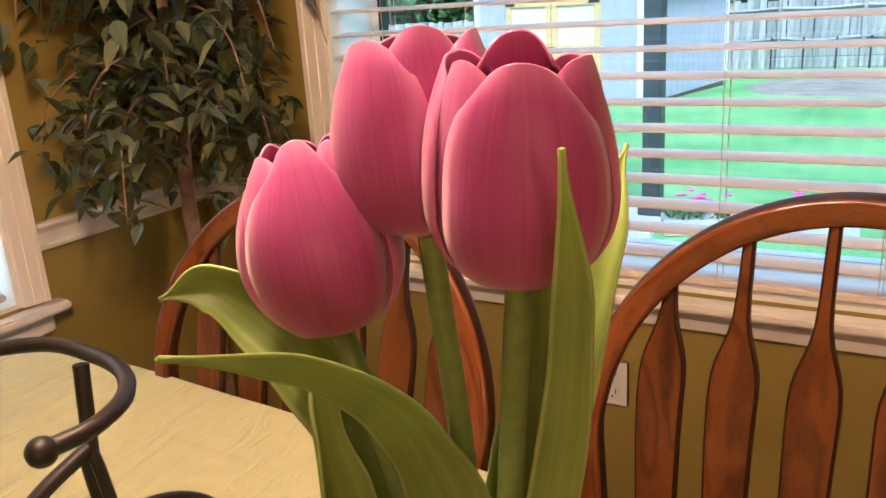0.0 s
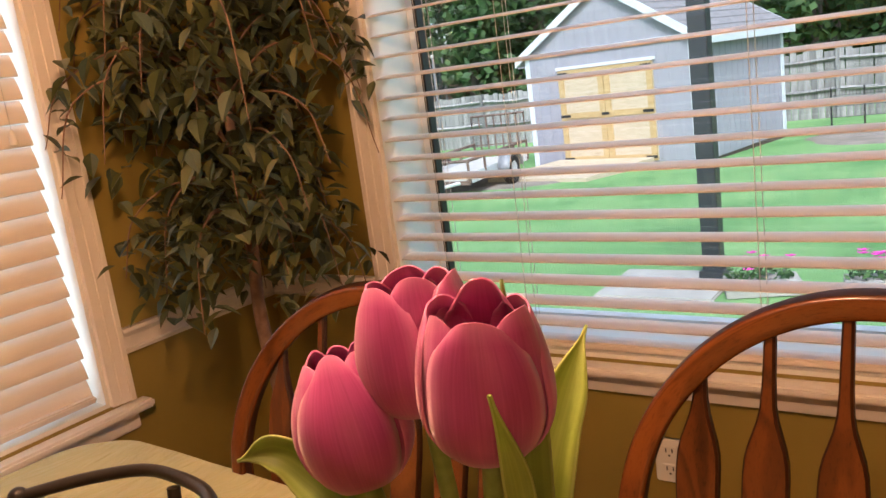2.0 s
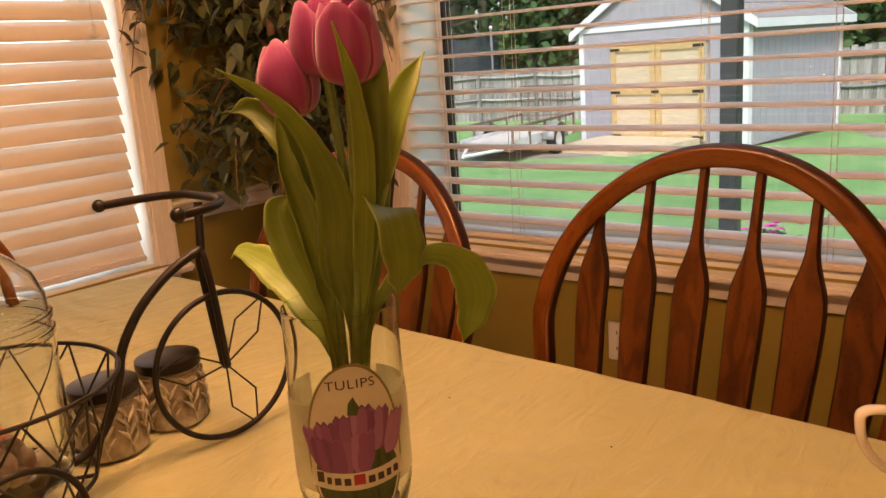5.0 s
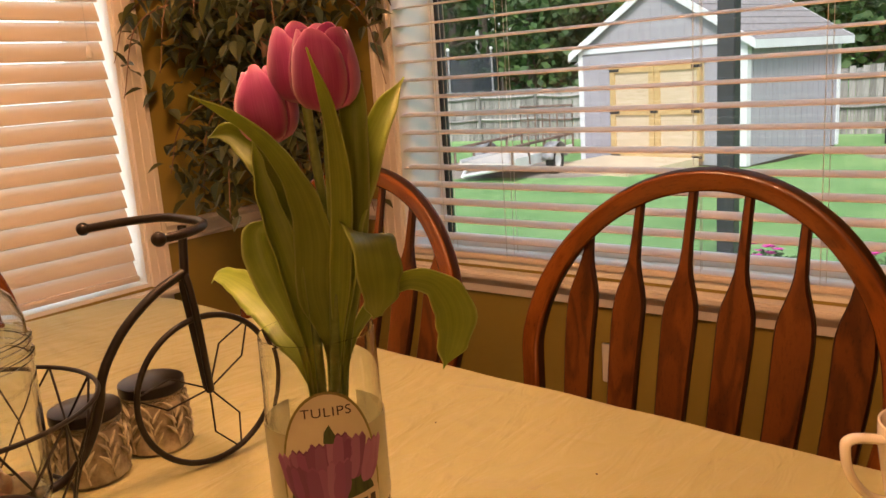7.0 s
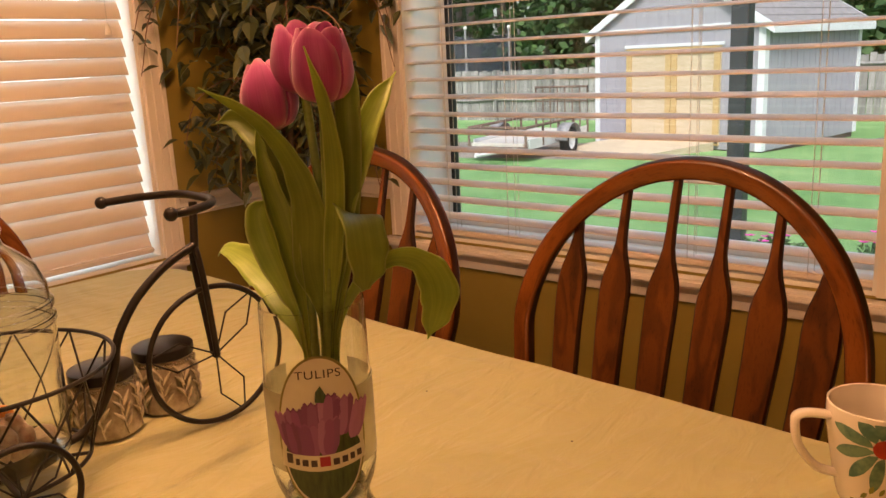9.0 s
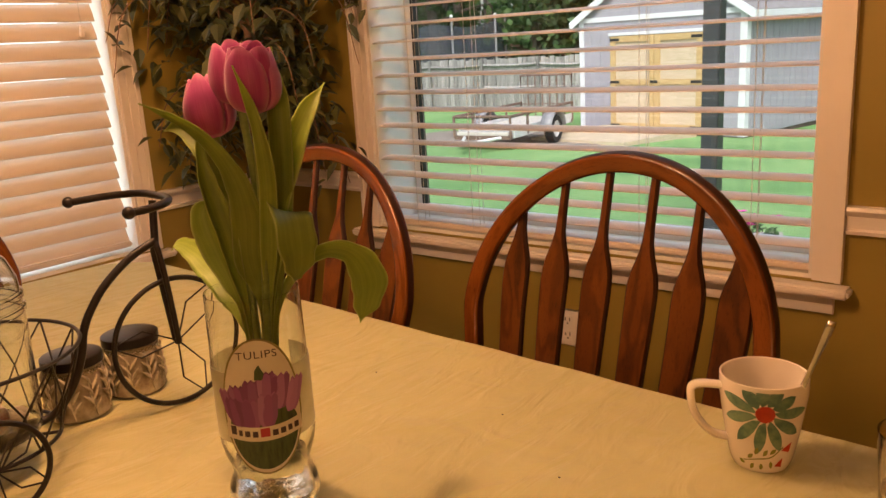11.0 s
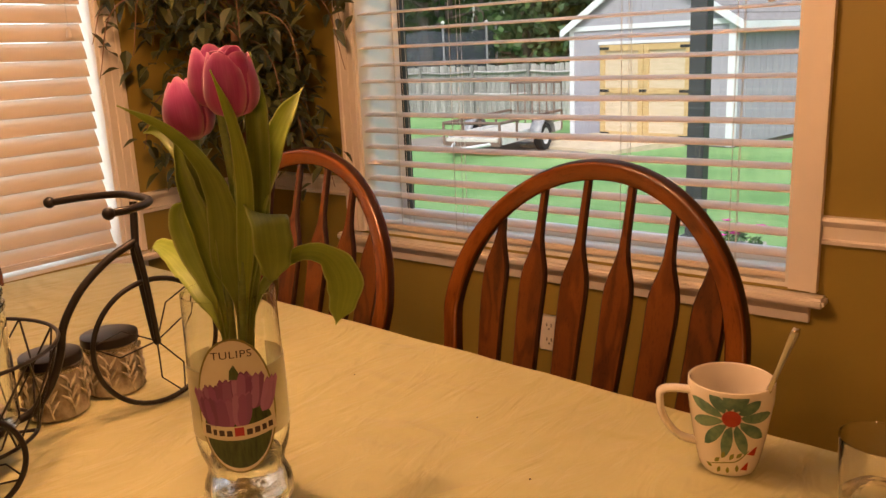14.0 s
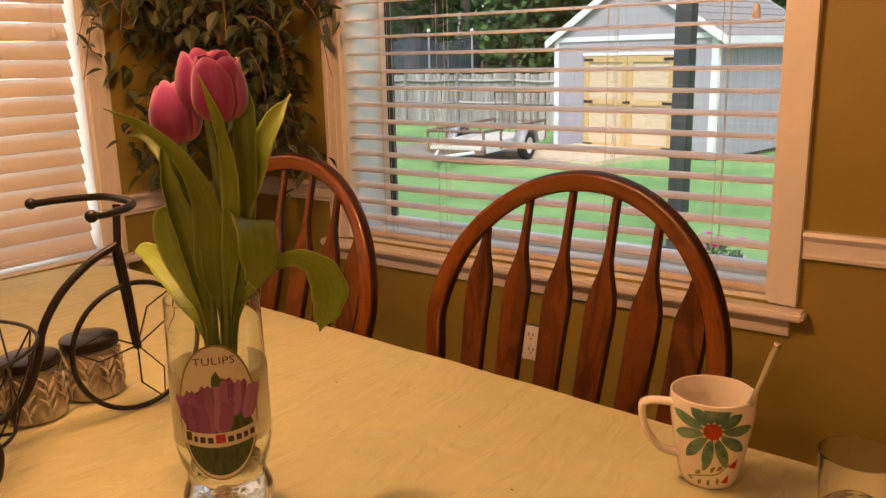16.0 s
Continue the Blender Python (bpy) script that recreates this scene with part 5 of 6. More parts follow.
    decal("bud_print", [(0.016, 0.010), (0.027, 0.008), (0.026, 0.020), (0.021, 0.016)], 0.0005, red_glaze)


mug()


def spoon():
    top = Vector((0.592, 0.640, 0.945)) - Vector((0, 0, 0))
    low = MUG + Vector((0.004, 0.004, 0.016))
    s = tagged(empty("spoon"), "steel teaspoon leaning in the mug", "spoon")
    d = (top - low).normalized()
    side = d.cross(Vector((0.5, -0.8, 0.3))).normalized()
    nrm = side.cross(d)
    rows = []
    for i in range(25):
        u = i / 24
        w = 0.0020 + 0.0010 * u + 0.0018 * max(0, (u - 0.72) / 0.28)
        if u > 0.96:
            w *= 0.72
        p = low + d * ((top - low).length * u) + nrm * (0.006 * math.sin(math.pi * u))
        rows.append([p + side * (w * v) + nrm * (0.0011 * (1 - v * v)) for v in (-1, -0.6, -0.2, 0.2, 0.6, 1)])
    bm = sheet(bmesh.new(), rows)
    thicken(part("handle", bm, steel, s), 0.0016)
    bm = bmesh.new()
    q = bmesh.ops.create_uvsphere(bm, u_segments=16, v_segments=10, radius=1)
    for v in bm.verts:
        v.co = low + d * (v.co.z * 0.014) + side * (v.co.x * 0.010) + nrm * (v.co.y * 0.003)
    part("bowl", bm, steel, s)


spoon()


def tumbler():
    t = tagged(empty("drinking_glass", pose(0.686, 0.603, TZ + 0.002)), "clear drinking glass with a little water on the tablecloth", "glass")
    n, rows = 48, []
    prof = [(0.0, 0.0), (0.030, 0.0), (0.033, 0.003), (0.0345, 0.02), (0.0370, 0.060), (0.0395, 0.100), (0.0393, 0.102), (0.0385, 0.102)]
    inner = [(0.0378, 0.100), (0.0352, 0.060), (0.0328, 0.022), (0.029, 0.013), (0.0, 0.012)]
    bm = lathe(prof + inner, n)
    for v in bm.verts:
        if v.co.z < 0.062 and math.hypot(v.co.x, v.co.y) > 0.0315:
            a = math.atan2(v.co.y, v.co.x)
            k = 1 + 0.018 * math.cos(12 * a)
            v.co.x *= k
            v.co.y *= k
    part("glass_body", bm, tumbler_glass, t)
    part("water", lathe([(0.0, 0.0125), (0.0285, 0.0135), (0.0322, 0.0222), (0.0336, 0.04), (0.0, 0.04)], 40), water, t)


tumbler()


def crumb(x, y, seed):
    bm = bmesh.new()
    ball(bm, (0, 0, 0), 0.0012, 8, 6)
    for v in bm.verts:
        v.co = Vector((v.co.x * 1.4, v.co.y, v.co.z * 0.6)) * (1 + 0.5 * noise.noise(v.co * 700 + Vector((seed, 0, 0))))
    ob = part("crumb", bm, rust_metal)
    ob.location = (x, y, TZ + 0.003)
    tagged(ob, "tiny dark crumb lying on the tablecloth", "crumb", "crumbs on the cloth")


for i, (x, y) in enumerate(((0.345, 0.500), (0.20, 0.60), (-0.05, 0.62))):
    crumb(x, y, i)


# ---- ficus in the corner ----
def ficus():
    base = Vector((-1.10, 1.29, 0.0))
    t = tagged(empty("ficus_tree", Matrix.Translation(base)), "artificial ficus tree with dark drooping leaves in the corner", "tree")
    rr = random.Random(21)
    part("pot", lathe([(0.0, 0.0), (0.11, 0.0), (0.12, 0.02), (0.145, 0.22), (0.15, 0.24), (0.14, 0.245), (0.13, 0.22), (0.0, 0.21)], 32), rust_metal, t, "dark round pot")
    trunk = [Vector((0.0, 0.0, 0.20)), Vector((0.02, 0.0, 0.55)), Vector((-0.01, 0.0, 0.85)), Vector((0.01, 0.0, 1.1)), Vector((0.0, 0.0, 1.45)), Vector((0.01, 0.01, 1.72))]
    part("trunk", rod(trunk, 0.020, k=12, scale=lambda q: 1.1 - 0.75 * q), ficus_bark, t)
    bm, leaves = bmesh.new(), bmesh.new()
    tips = []
    for i in range(56):
        z = rr.uniform(1.02, 1.70)
        a = rr.uniform(0, 2 * math.pi)
        reach = 0.345 * math.sin(math.pi * min(1, max(0.0, (z - 0.78) / 1.25))) ** 0.6
        L = rr.uniform(0.45, 1.0) * reach
        p0 = Vector((0, 0, z - 0.04))
        p1 = p0 + Vector((math.cos(a) * L * 0.5, math.sin(a) * L * 0.5, 0.10))
        p2 = p0 + Vector((math.cos(a) * L, math.sin(a) * L, 0.07 - 0.05 * rr.random()))
        p3 = p2 + Vector((math.cos(a) * L * 0.18, math.sin(a) * L * 0.18, -0.10 - 0.10 * rr.random()))
        path = smooth_path([p0, p1, p2, p3], 6)
        sweep(path, ring_section(0.0026, 5), bm, scale=lambda q: 1.3 - 0.9 * q)
        tips.append(path)
    part("branch", bm, ficus_bark, t)["kind"] = "stuff"
    lim_x, lim_y = WX - base.x + 0.03, WY - base.y - 0.03
    for path in tips:
        for _ in range(58):
            p = path[min(len(path) - 1, int(len(path) * (0.22 + 0.8 * rr.random())))] + Vector((rr.gauss(0, 0.03), rr.gauss(0, 0.03), rr.gauss(-0.01, 0.035)))
            L, w = rr.uniform(0.036, 0.062), rr.uniform(0.48, 0.66)
            a = rr.uniform(0, 2 * math.pi)
            d = Vector((math.cos(a), math.sin(a), rr.uniform(-1.3, 0.3))).normalized()
            s = d.cross(Vector((rr.uniform(-0.4, 0.4), rr.uniform(-0.4, 0.4), 1))).normalized()
            n = s.cross(d)
            q = p + d * L
            if min(p.x, q.x) < lim_x or min(p.y, q.y) < -0.285 or max(p.x, q.x) > 0.25 or max(p.y, q.y) > lim_y or p.z < (0.93 if rr.random() < 0.85 else 0.84):
                continue
            rows = []
            for u, ww in ((0, 0.05), (0.22, 0.75), (0.45, 1.0), (0.72, 0.62), (1.0, 0.02)):
                c = p + d * (L * u) - Vector((0, 0, 0.22 * L * u * u))
                rows.append([leaves.verts.new(c + s * (v * ww * w * L * 0.5) + n * (abs(v) * ww * 0.12 * L)) for v in (-1, 0, 1)])
            for r0, r1 in zip(rows, rows[1:]):
                for j in range(2):
                    leaves.faces.new((r0[j], r0[j + 1], r1[j + 1], r1[j]))
    me_ob = part("crown", leaves, ficus_leaf, t, "dense dark green leaves")
    me_ob["kind"] = "stuff"


ficus()


# ---- the yard ----
def ground_z(x, y):
    z = -0.10 - 0.0445 * max(0.0, min(y, 13.5) - 4.7) - 0.012 * max(0.0, y - 13.5)
    return max(z, -0.62)


def yard():
    bm = bmesh.new()
    ys = [1.82 + 0.35 * i for i in range(36)] + [15, 17, 20, 25, 32, 45, 70, 120, 300, 900]
    xs = [-900, -300, -100, -50, -30] + [-22 + 1.0 * i for i in range(38)] + [25, 40, 100, 300, 900]
    grid = [[bm.verts.new((x, y, ground_z(x, y) + 0.015 * noise.noise(Vector((x * 0.6, y * 0.6, 0))))) for x in xs] for y in ys]
    back = [[bm.verts.new((x, y, -0.14)) for x in xs] for y in (-900, -100, -20, -4)]
    rows = back + grid
    for a, b in zip(rows, rows[1:]):
        for j in range(len(xs) - 1):
            bm.faces.new((a[j], a[j + 1], b[j + 1], b[j]))
    tagged(part("ground", bm, grass), "mown green lawn sloping gently to the shed", "lawn", kind="structure")


yard()


def blob_patch(name, cx, cy, rx, ry, mat, label, category, seed):
    """A low irregular patch lying on the lawn."""
    bm = bmesh.new()
    n = 40
    rows = []
    for s, h in ((0.0, 0.024), (0.5, 0.024), (0.9, 0.020), (1.0, -0.02)):
        row = []
        for i in range(n):
            a = 2 * math.pi * i / n
            k = 1 + 0.22 * noise.noise(Vector((math.cos(a) * 2, math.sin(a) * 2, seed)))
            x, y = cx + rx * s * k * math.cos(a), cy + ry * s * k * math.sin(a)
            row.append(bm.verts.new((x, y, ground_z(x, y) + h)))
        rows.append(row)
    for a, b in zip(rows, rows[1:]):
        for i in range(n):
            bm.faces.new((a[i], a[(i + 1) % n], b[(i + 1) % n], b[i]))
    bmesh.ops.remove_doubles(bm, verts=bm.verts, dist=0.0005)
    tagged(part(name, bm, mat), label, category, kind="structure")


blob_patch("dirt_path", -0.6, 15.2, 1.9, 1.5, dirt, "bare reddish dirt beside the shed", "dirt path", 3)
blob_patch("dirt_patch", -6.9, 11.3, 2.6, 1.7, dirt, "worn bare earth before the shed and trailer", "dirt", 5)


def shed():
    """Own axes: x along the front, y to the back; origin at the front left corner on its floor line."""
    m = pose(-6.43, 12.905, -0.43, 0, 0, -9.8)
    s = tagged(empty("garden_shed", m), "grey garden shed with white trim and new wooden double doors", "shed")
    W, D, H, P, T = 3.10, 3.30, 1.90, 2.86, 0.06
    bm = bmesh.new()
    vs = [(0, 0), (W, 0), (W, H), (W / 2, P), (0, H)]
    f0 = [bm.verts.new((x, 0, z)) for x, z in vs]
    f1 = [bm.verts.new((x, D, z)) for x, z in vs]
    bm.faces.new(f0)
    bm.faces.new(f1[::-1])
    for i in range(5):
        if i not in (2, 3):
            bm.faces.new((f0[i], f0[(i + 1) % 5], f1[(i + 1) % 5], f1[i]))
    part("wall", bm, siding, s, smooth=False)
    # grooves of the panel siding as thin battens
    for i in range(1, 15):
        x = W * i / 15
        top = H + (P - H) * (1 - abs(x - W / 2) / (W / 2)) - 0.1
        if 0.62 < x < 2.42:
            part("batten", box((x - 0.006, -0.006, 1.66), (x + 0.006, 0, top)), siding, s, smooth=False)
        else:
            part("batten", box((x - 0.006, -0.006, 0.06), (x + 0.006, 0, top)), siding, s, smooth=False)
    for i in range(1, 16):
        y = D * i / 16
        part("batten", box((W, y - 0.006, 0.06), (W + 0.006, y + 0.006, H - 0.05)), siding, s, smooth=False)
    # roof
    for sx in (0, 1):
        bm = bmesh.new()
        over = 0.16
        slope = (P - H) / (W / 2)
        x0, z0 = (-over, H - slope * over) if sx == 0 else (W + over, H - slope * over)
        rows = [(x0, z0), (W / 2, P)]
        a = [bm.verts.new((x, -0.07, z + 0.03)) for x, z in rows] + [bm.verts.new((x, D + 0.14, z + 0.03)) for x, z in reversed(rows)]
        b = [bm.verts.new((x, -0.07, z + 0.08)) for x, z in rows] + [bm.verts.new((x, D + 0.14, z + 0.08)) for x, z in reversed(rows)]
        bm.faces.new(a)
        bm.faces.new(b)
        for i in range(4):
            bm.faces.new((a[i], a[(i + 1) % 4], b[(i + 1) % 4], b[i]))
        roof = part("roof", bm, shingle, s, "grey shingle roof", smooth=False)
        for k in range(1, 9):
            u = k / 9
            x, z = x0 + (W / 2 - x0) * u, z0 + (P - z0) * u + 0.083
            part("shingle_course", box((x - 0.008, -0.07, z - 0.006), (x + 0.008, D + 0.14, z + 0.008)), shingle, roof, smooth=False)
        bm = bmesh.new()
        for yy in (-0.095, D + 0.14):
            vv = [bm.verts.new((x, y, z + dz)) for y in (yy, yy + 0.025) for (x, z), dz in ((rows[0], -0.05), (rows[1], -0.05), (rows[1], 0.085), (rows[0], 0.085))]
            for q in ((0, 1, 2, 3), (4, 5, 6, 7), (0, 1, 5, 4), (1, 2, 6, 5), (2, 3, 7, 6), (3, 0, 4, 7)):
                bm.faces.new([vv[i] for i in q])
        add_box(bm, (min(x0, x0 + (0.02 if sx else -0.02)), -0.095, z0 - 0.06), (max(x0, x0 + (0.02 if sx else -0.02)), D + 0.165, z0 + 0.07))
        part("fascia", bm, shed_trim, roof, "white fascia", smooth=False)
    part("gable_band", box((0.0, -0.022, H - 0.05), (W, -0.001, H + 0.03)), shed_trim, s, smooth=False)
    for x0, x1, y0, y1 in ((-0.02, 0.07, -0.02, 0.0), (W - 0.09, W + 0.02, -0.02, 0.0), (W, W + 0.02, 0.0, 0.1), (W, W + 0.02, D - 0.09, D + 0.02)):
        part("corner_board", box((x0, y0, 0.0), (x1, y1, H)), shed_trim, s, smooth=False)
    # double doors
    for k, (x0, x1) in enumerate(((0.67, 1.535), (1.545, 2.41))):
        d = part("door", box((x0, -0.035, 0.06), (x1, -0.003, 1.60)), door_wood, s, "new plywood door leaf", smooth=False)
        for a0, a1, z0, z1 in ((x0, x0 + 0.1, 0.06, 1.6), (x1 - 0.1, x1, 0.06, 1.6), (x0 + 0.1, x1 - 0.1, 0.06, 0.16), (x0 + 0.1, x1 - 0.1, 1.5, 1.6), (x0 + 0.1, x1 - 0.1, 0.80, 0.89)):
            part("door_frame", box((a0, -0.062, z0), (a1, -0.036, z1), 0.003), door_frame_wood, d)
        hx = x0 if k == 0 else x1
        for z in (0.12, 0.845, 1.545):
            sgn = 1 if k == 0 else -1
            part("hinge", box((min(hx, hx + sgn * 0.19), -0.069, z - 0.022), (max(hx, hx + sgn * 0.19), -0.063, z + 0.022)), hinge_black, d, "black strap hinge", smooth=False)
    part("latch", box((1.47, -0.075, 0.83), (1.61, -0.064, 0.87)), hinge_black, s, smooth=False)
    part("door_head", box((0.62, -0.04, 1.61), (2.46, -0.002, 1.66)), shed_trim, s, smooth=False)
    # ramp, skids and blocks
    bm = bmesh.new()
    vv = [bm.verts.new(p) for p in ((0.55, -0.07, 0.115), (2.35, -0.07, 0.115), (2.35, -2.0, 0.125), (0.55, -2.0, 0.125), (0.55, -0.07, -0.02), (2.35, -0.07, -0.02), (2.35, -2.0, 0.0), (0.55, -2.0, 0.0))]
    for q in ((0, 1, 2, 3), (4, 5, 6, 7), (0, 1, 5, 4), (1, 2, 6, 5), (2, 3, 7, 6), (3, 0, 4, 7)):
        bm.faces.new([vv[i] for i in q])
    part("ramp", bm, door_wood, s, "pale plywood ramp", smooth=False)
    part("skid", box((0.02, 0.05, -0.12), (W - 0.02, 0.15, -0.001)), rust_metal, s, smooth=False)
    part("skid", box((W - 0.14, 0.16, -0.12), (W - 0.02, D - 0.05, -0.001)), rust_metal, s, smooth=False)
    for x, y in ((W - 0.2, -0.02), (W - 0.2, 1.4), (W - 0.2, 2.9), (0.1, 0.0)):
        part("block", box((x, y, -0.30), (x + 0.2, y + 0.2, -0.121), 0.01), concrete, s)


shed()


def trailer():
    """Own axes: x from the front end to the tailgate, y across."""
    m = pose(-6.11, 9.35, ground_z(-6.2, 10.4) + 0.01, 0, 0, 97)
    t = tagged(empty("utility_trailer", m), "small utility trailer with a white bed and rusty pipe rails", "trailer")
    L, W = 2.27, 0.46
    part("bed", box((0.0, -W + 0.04, 0.25), (L, W - 0.04, 0.30), 0.006), deck_board, t, "pale board floor")
    for y in (-W, W - 0.03):
        part("side_panel", box((0.12, y, 0.20), (L - 0.02, y + 0.03, 0.345), 0.004), white_metal, t, "white side panel")
    bm = bmesh.new()
    for x in (0.0, L - 0.05):
        add_box(bm, (x, -W, 0.19), (x + 0.05, W, 0.25))
    part("chassis", bm, trailer_rust, t, smooth=False)
    for y in (-W, W):
        part("top_rail", rod([(0, y, 0.52), (L, y, 0.52)], 0.022, per=1, k=8), trailer_rust, t)
        for i in range(5):
            x = L * i / 4
            part("rail_post", rod([(x, y, 0.22), (x, y, 0.52)], 0.020, per=1, k=8), trailer_rust, t)
    part("top_rail", rod([(0, -W, 0.52), (0, W, 0.52)], 0.022, per=1, k=8), trailer_rust, t)
    gate = part("tailgate", rod([(L, -W, 0.26), (L, -W, 0.97), (L, W, 0.97), (L, W, 0.26)], 0.022, closed=True, per=1, k=8), trailer_rust, t, "raised rusty tailgate")
    for i in range(1, 7):
        y = -W + 2 * W * i / 7
        part("gate_bar", rod([(L, y, 0.27), (L, y, 0.96)], 0.013, per=1, k=6), trailer_rust, gate)
    for z in (0.5, 0.74):
        part("gate_bar", rod([(L, -W, z), (L, W, z)], 0.010, per=1, k=6), trailer_rust, gate)
    for y in (-0.3, 0.3):
        part("tongue", rod([(0.02, y, 0.22), (-0.62, 0, 0.20)], 0.025, per=1), white_metal, t)
    for y in (-W - 0.13, W + 0.13):
        w = part("wheel", lathe([(0.125, -0.06), (0.20, -0.065), (0.215, -0.045), (0.215, 0.045), (0.20, 0.065), (0.125, 0.06)], 32, closed=True), rubber, t, "black tyre")
        w.matrix_local = pose(1.20, y, 0.215, 90, 0, 0)
        part("rim", lathe([(0.0, -0.03), (0.04, -0.045), (0.055, -0.02), (0.11, -0.03), (0.13, -0.055), (0.13, 0.055), (0.11, 0.05), (0.055, 0.03), (0.04, 0.045), (0.0, 0.03)], 28), white_metal, w, "white wheel rim")
        arc = [radians(4 + 172 * i / 14) for i in range(15)]
        bm = bmesh.new()
        sheet(bm, [[Vector((1.20 + 0.28 * math.cos(a), y + dy, 0.225 + 0.26 * math.sin(a))) for dy in (-0.095, 0.0, 0.095)] for a in arc])
        thicken(part("fender", bm, gunmetal, t, "grey rounded mudguard"), 0.010)


trailer()


def porch_post():
    z0 = -0.085
    p = tagged(empty("porch_post", pose(-1.14, 4.99, z0)), "square black porch post outside the window", "post")
    part("shaft", box((-0.055, -0.055, 0.0), (0.055, 0.055, 3.0), 0.006), post_black, p)
    part("foot", box((-0.075, -0.075, 0.0), (0.075, 0.075, 0.05), 0.006), post_black, p)
    sl = tagged(part("pavement", box((-1.75, 4.5, -0.2), (-1.02, 5.12, z0), 0.01), concrete), "pale concrete slab at the porch's edge", "slab", kind="structure")


porch_post()


def planter(x, y, turn, label, seed):
    z = ground_z(x, y) + 0.005
    p = tagged(empty("flower_planter", pose(x, y, z, 0, 0, turn)), label, "planter", "planters at the porch")
    bm = bmesh.new()
    out, inn = 0.20, 0.18
    for a, b in (((-out, -0.10), (out, -0.085)), ((-out, 0.085), (out, 0.10)), ((-out, -0.085), (-inn, 0.085)), ((inn, -0.085), (out, 0.085)), ((-inn, -0.085), (inn, 0.085))):
        add_box(bm, (*a, 0.0), (*b, 0.085 if (b[0] - a[0] < 0.4 or b[1] - a[1] < 0.1) else 0.06))
    part("trough", bm, concrete, p, "pale grey trough", smooth=False)
    rr = random.Random(seed)
    leaves, blooms = bmesh.new(), bmesh.new()
    for i in range(150):
        c = Vector((rr.uniform(-0.17, 0.17), rr.uniform(-0.08, 0.08), rr.uniform(0.06, 0.14)))
        d = Vector((rr.gauss(0, 1), rr.gauss(0, 1), rr.uniform(0.1, 1))).normalized()
        s = d.orthogonal().normalized()
        L = rr.uniform(0.03, 0.06)
        vs = [leaves.verts.new(q) for q in (c, c + d * L * 0.5 + s * L * 0.25, c + d * L, c + d * L * 0.5 - s * L * 0.25)]
        leaves.faces.new(vs)
    part("foliage", leaves, tree_leaf, p)
    for i in range(16):
        c = Vector((rr.gauss(-0.02, 0.07), rr.uniform(-0.06, 0.06), rr.uniform(0.14, 0.24)))
        for k in range(5):
            a = 2 * math.pi * k / 5
            d = Vector((math.cos(a), math.sin(a) * 0.6, 0.35))
            s = Vector((-math.sin(a), math.cos(a), 0))
            vs = [blooms.verts.new(q) for q in (c, c + d * 0.020 + s * 0.015, c + d * 0.036, c + d * 0.020 - s * 0.015)]
            blooms.faces.new(vs)
    part("blossom", blooms, bloom_pink, p, "magenta blossoms")


planter(-0.80, 4.72, 20, "trough of magenta flowers at the porch's edge", 5)
planter(-0.18, 4.80, 10, "low trough of plants with a few blossoms", 6)


def fence(a, b, label, count, height, wood=fence_wood):
    """A run of upright boards between two places, with posts and rails behind."""
    a, b = Vector(a), Vector(b)
    f = tagged(empty("board_fence", Matrix.Translation((a.x, a.y, 0))), label, "fence")
    d = b - a
    ang = math.degrees(math.atan2(d.y, d.x))
    L = d.length
    rr = random.Random(count)
    meshes = []
    for k in range(5):
        bm = bmesh.new()
        w, h = L / count * 0.47, height * rr.uniform(0.975, 1.02)
        add_box(bm, (-w, -0.01, 0), (w, 0.01, h))
        me = bpy.data.meshes.new("board")
        bm.to_mesh(me)
        bm.free()
        me.materials.append(wood)
        meshes.append(me)
    for i in range(count):
        s = (i + 0.5) / count
        x, y = d.x * s, d.y * s
        ob = new("board", meshes[rr.randrange(5)])
        ob.parent = f
        ob.matrix_local = pose(x, y, ground_z(a.x + x, a.y + y) - 0.03, 0, rr.uniform(-0.6, 0.6), ang + rr.uniform(-1, 1))
    # posts and sagging rails on this side, bay by bay
    bays = max(1, round(L / 1.7))
    side = Vector((d.y, -d.x)).normalized() * 0.035

    def spot(q, z, out=1.0):
        x, y = d.x * q, d.y * q
        return Vector((x + side.x * out, y + side.y * out, ground_z(a.x + x, a.y + y) + z))
    for i in range(bays + 1):
        part("post", rod([spot(i / bays, -0.05, 1.5), spot(i / bays, height * 0.99, 1.5)], 0.055, per=1, k=4), wood, f, smooth=False)
    for z in (height * 0.42, height * 0.85):
        for i in range(bays):
            q0, q1 = i / bays, (i + 1) / bays
            part("rail", rod([spot(q0, z), spot((q0 + q1) / 2, z - rr.uniform(0.02, 0.06)), spot(q1, z)], 0.04, per=4, k=4), wood, f, smooth=False)
    return f


fence((-18.5, 16.95), (-5.6, 18.6), "weathered grey board fence behind the trailer", 100, 1.33)
fence((-5.55, 18.6), (5.5, 19.6), "weathered grey board fence behind the shed", 84, 1.44)
fence((-19.0, 25.4), (-12.5, 26.2), "brown board fence of the yard beyond", 40, 1.85, brown_boards)


def wire_fence():
    f = tagged(empty("wire_fence", pose(-2.2, 16.6, ground_z(-2, 16.6))), "low black wire fence round a garden bed", "fence")
    for i in range(8):
        part("stake", rod([(i * 0.55, 0.02 * i, 0), (i * 0.55, 0.02 * i, 0.75)], 0.016, per=1, k=6), hinge_black, f)
    for z in (0.2, 0.4, 0.6, 0.72):
        part("wire", rod([(0, 0, z), (3.85, 0.14, z)], 0.005, per=1, k=5), hinge_black, f)


wire_fence()


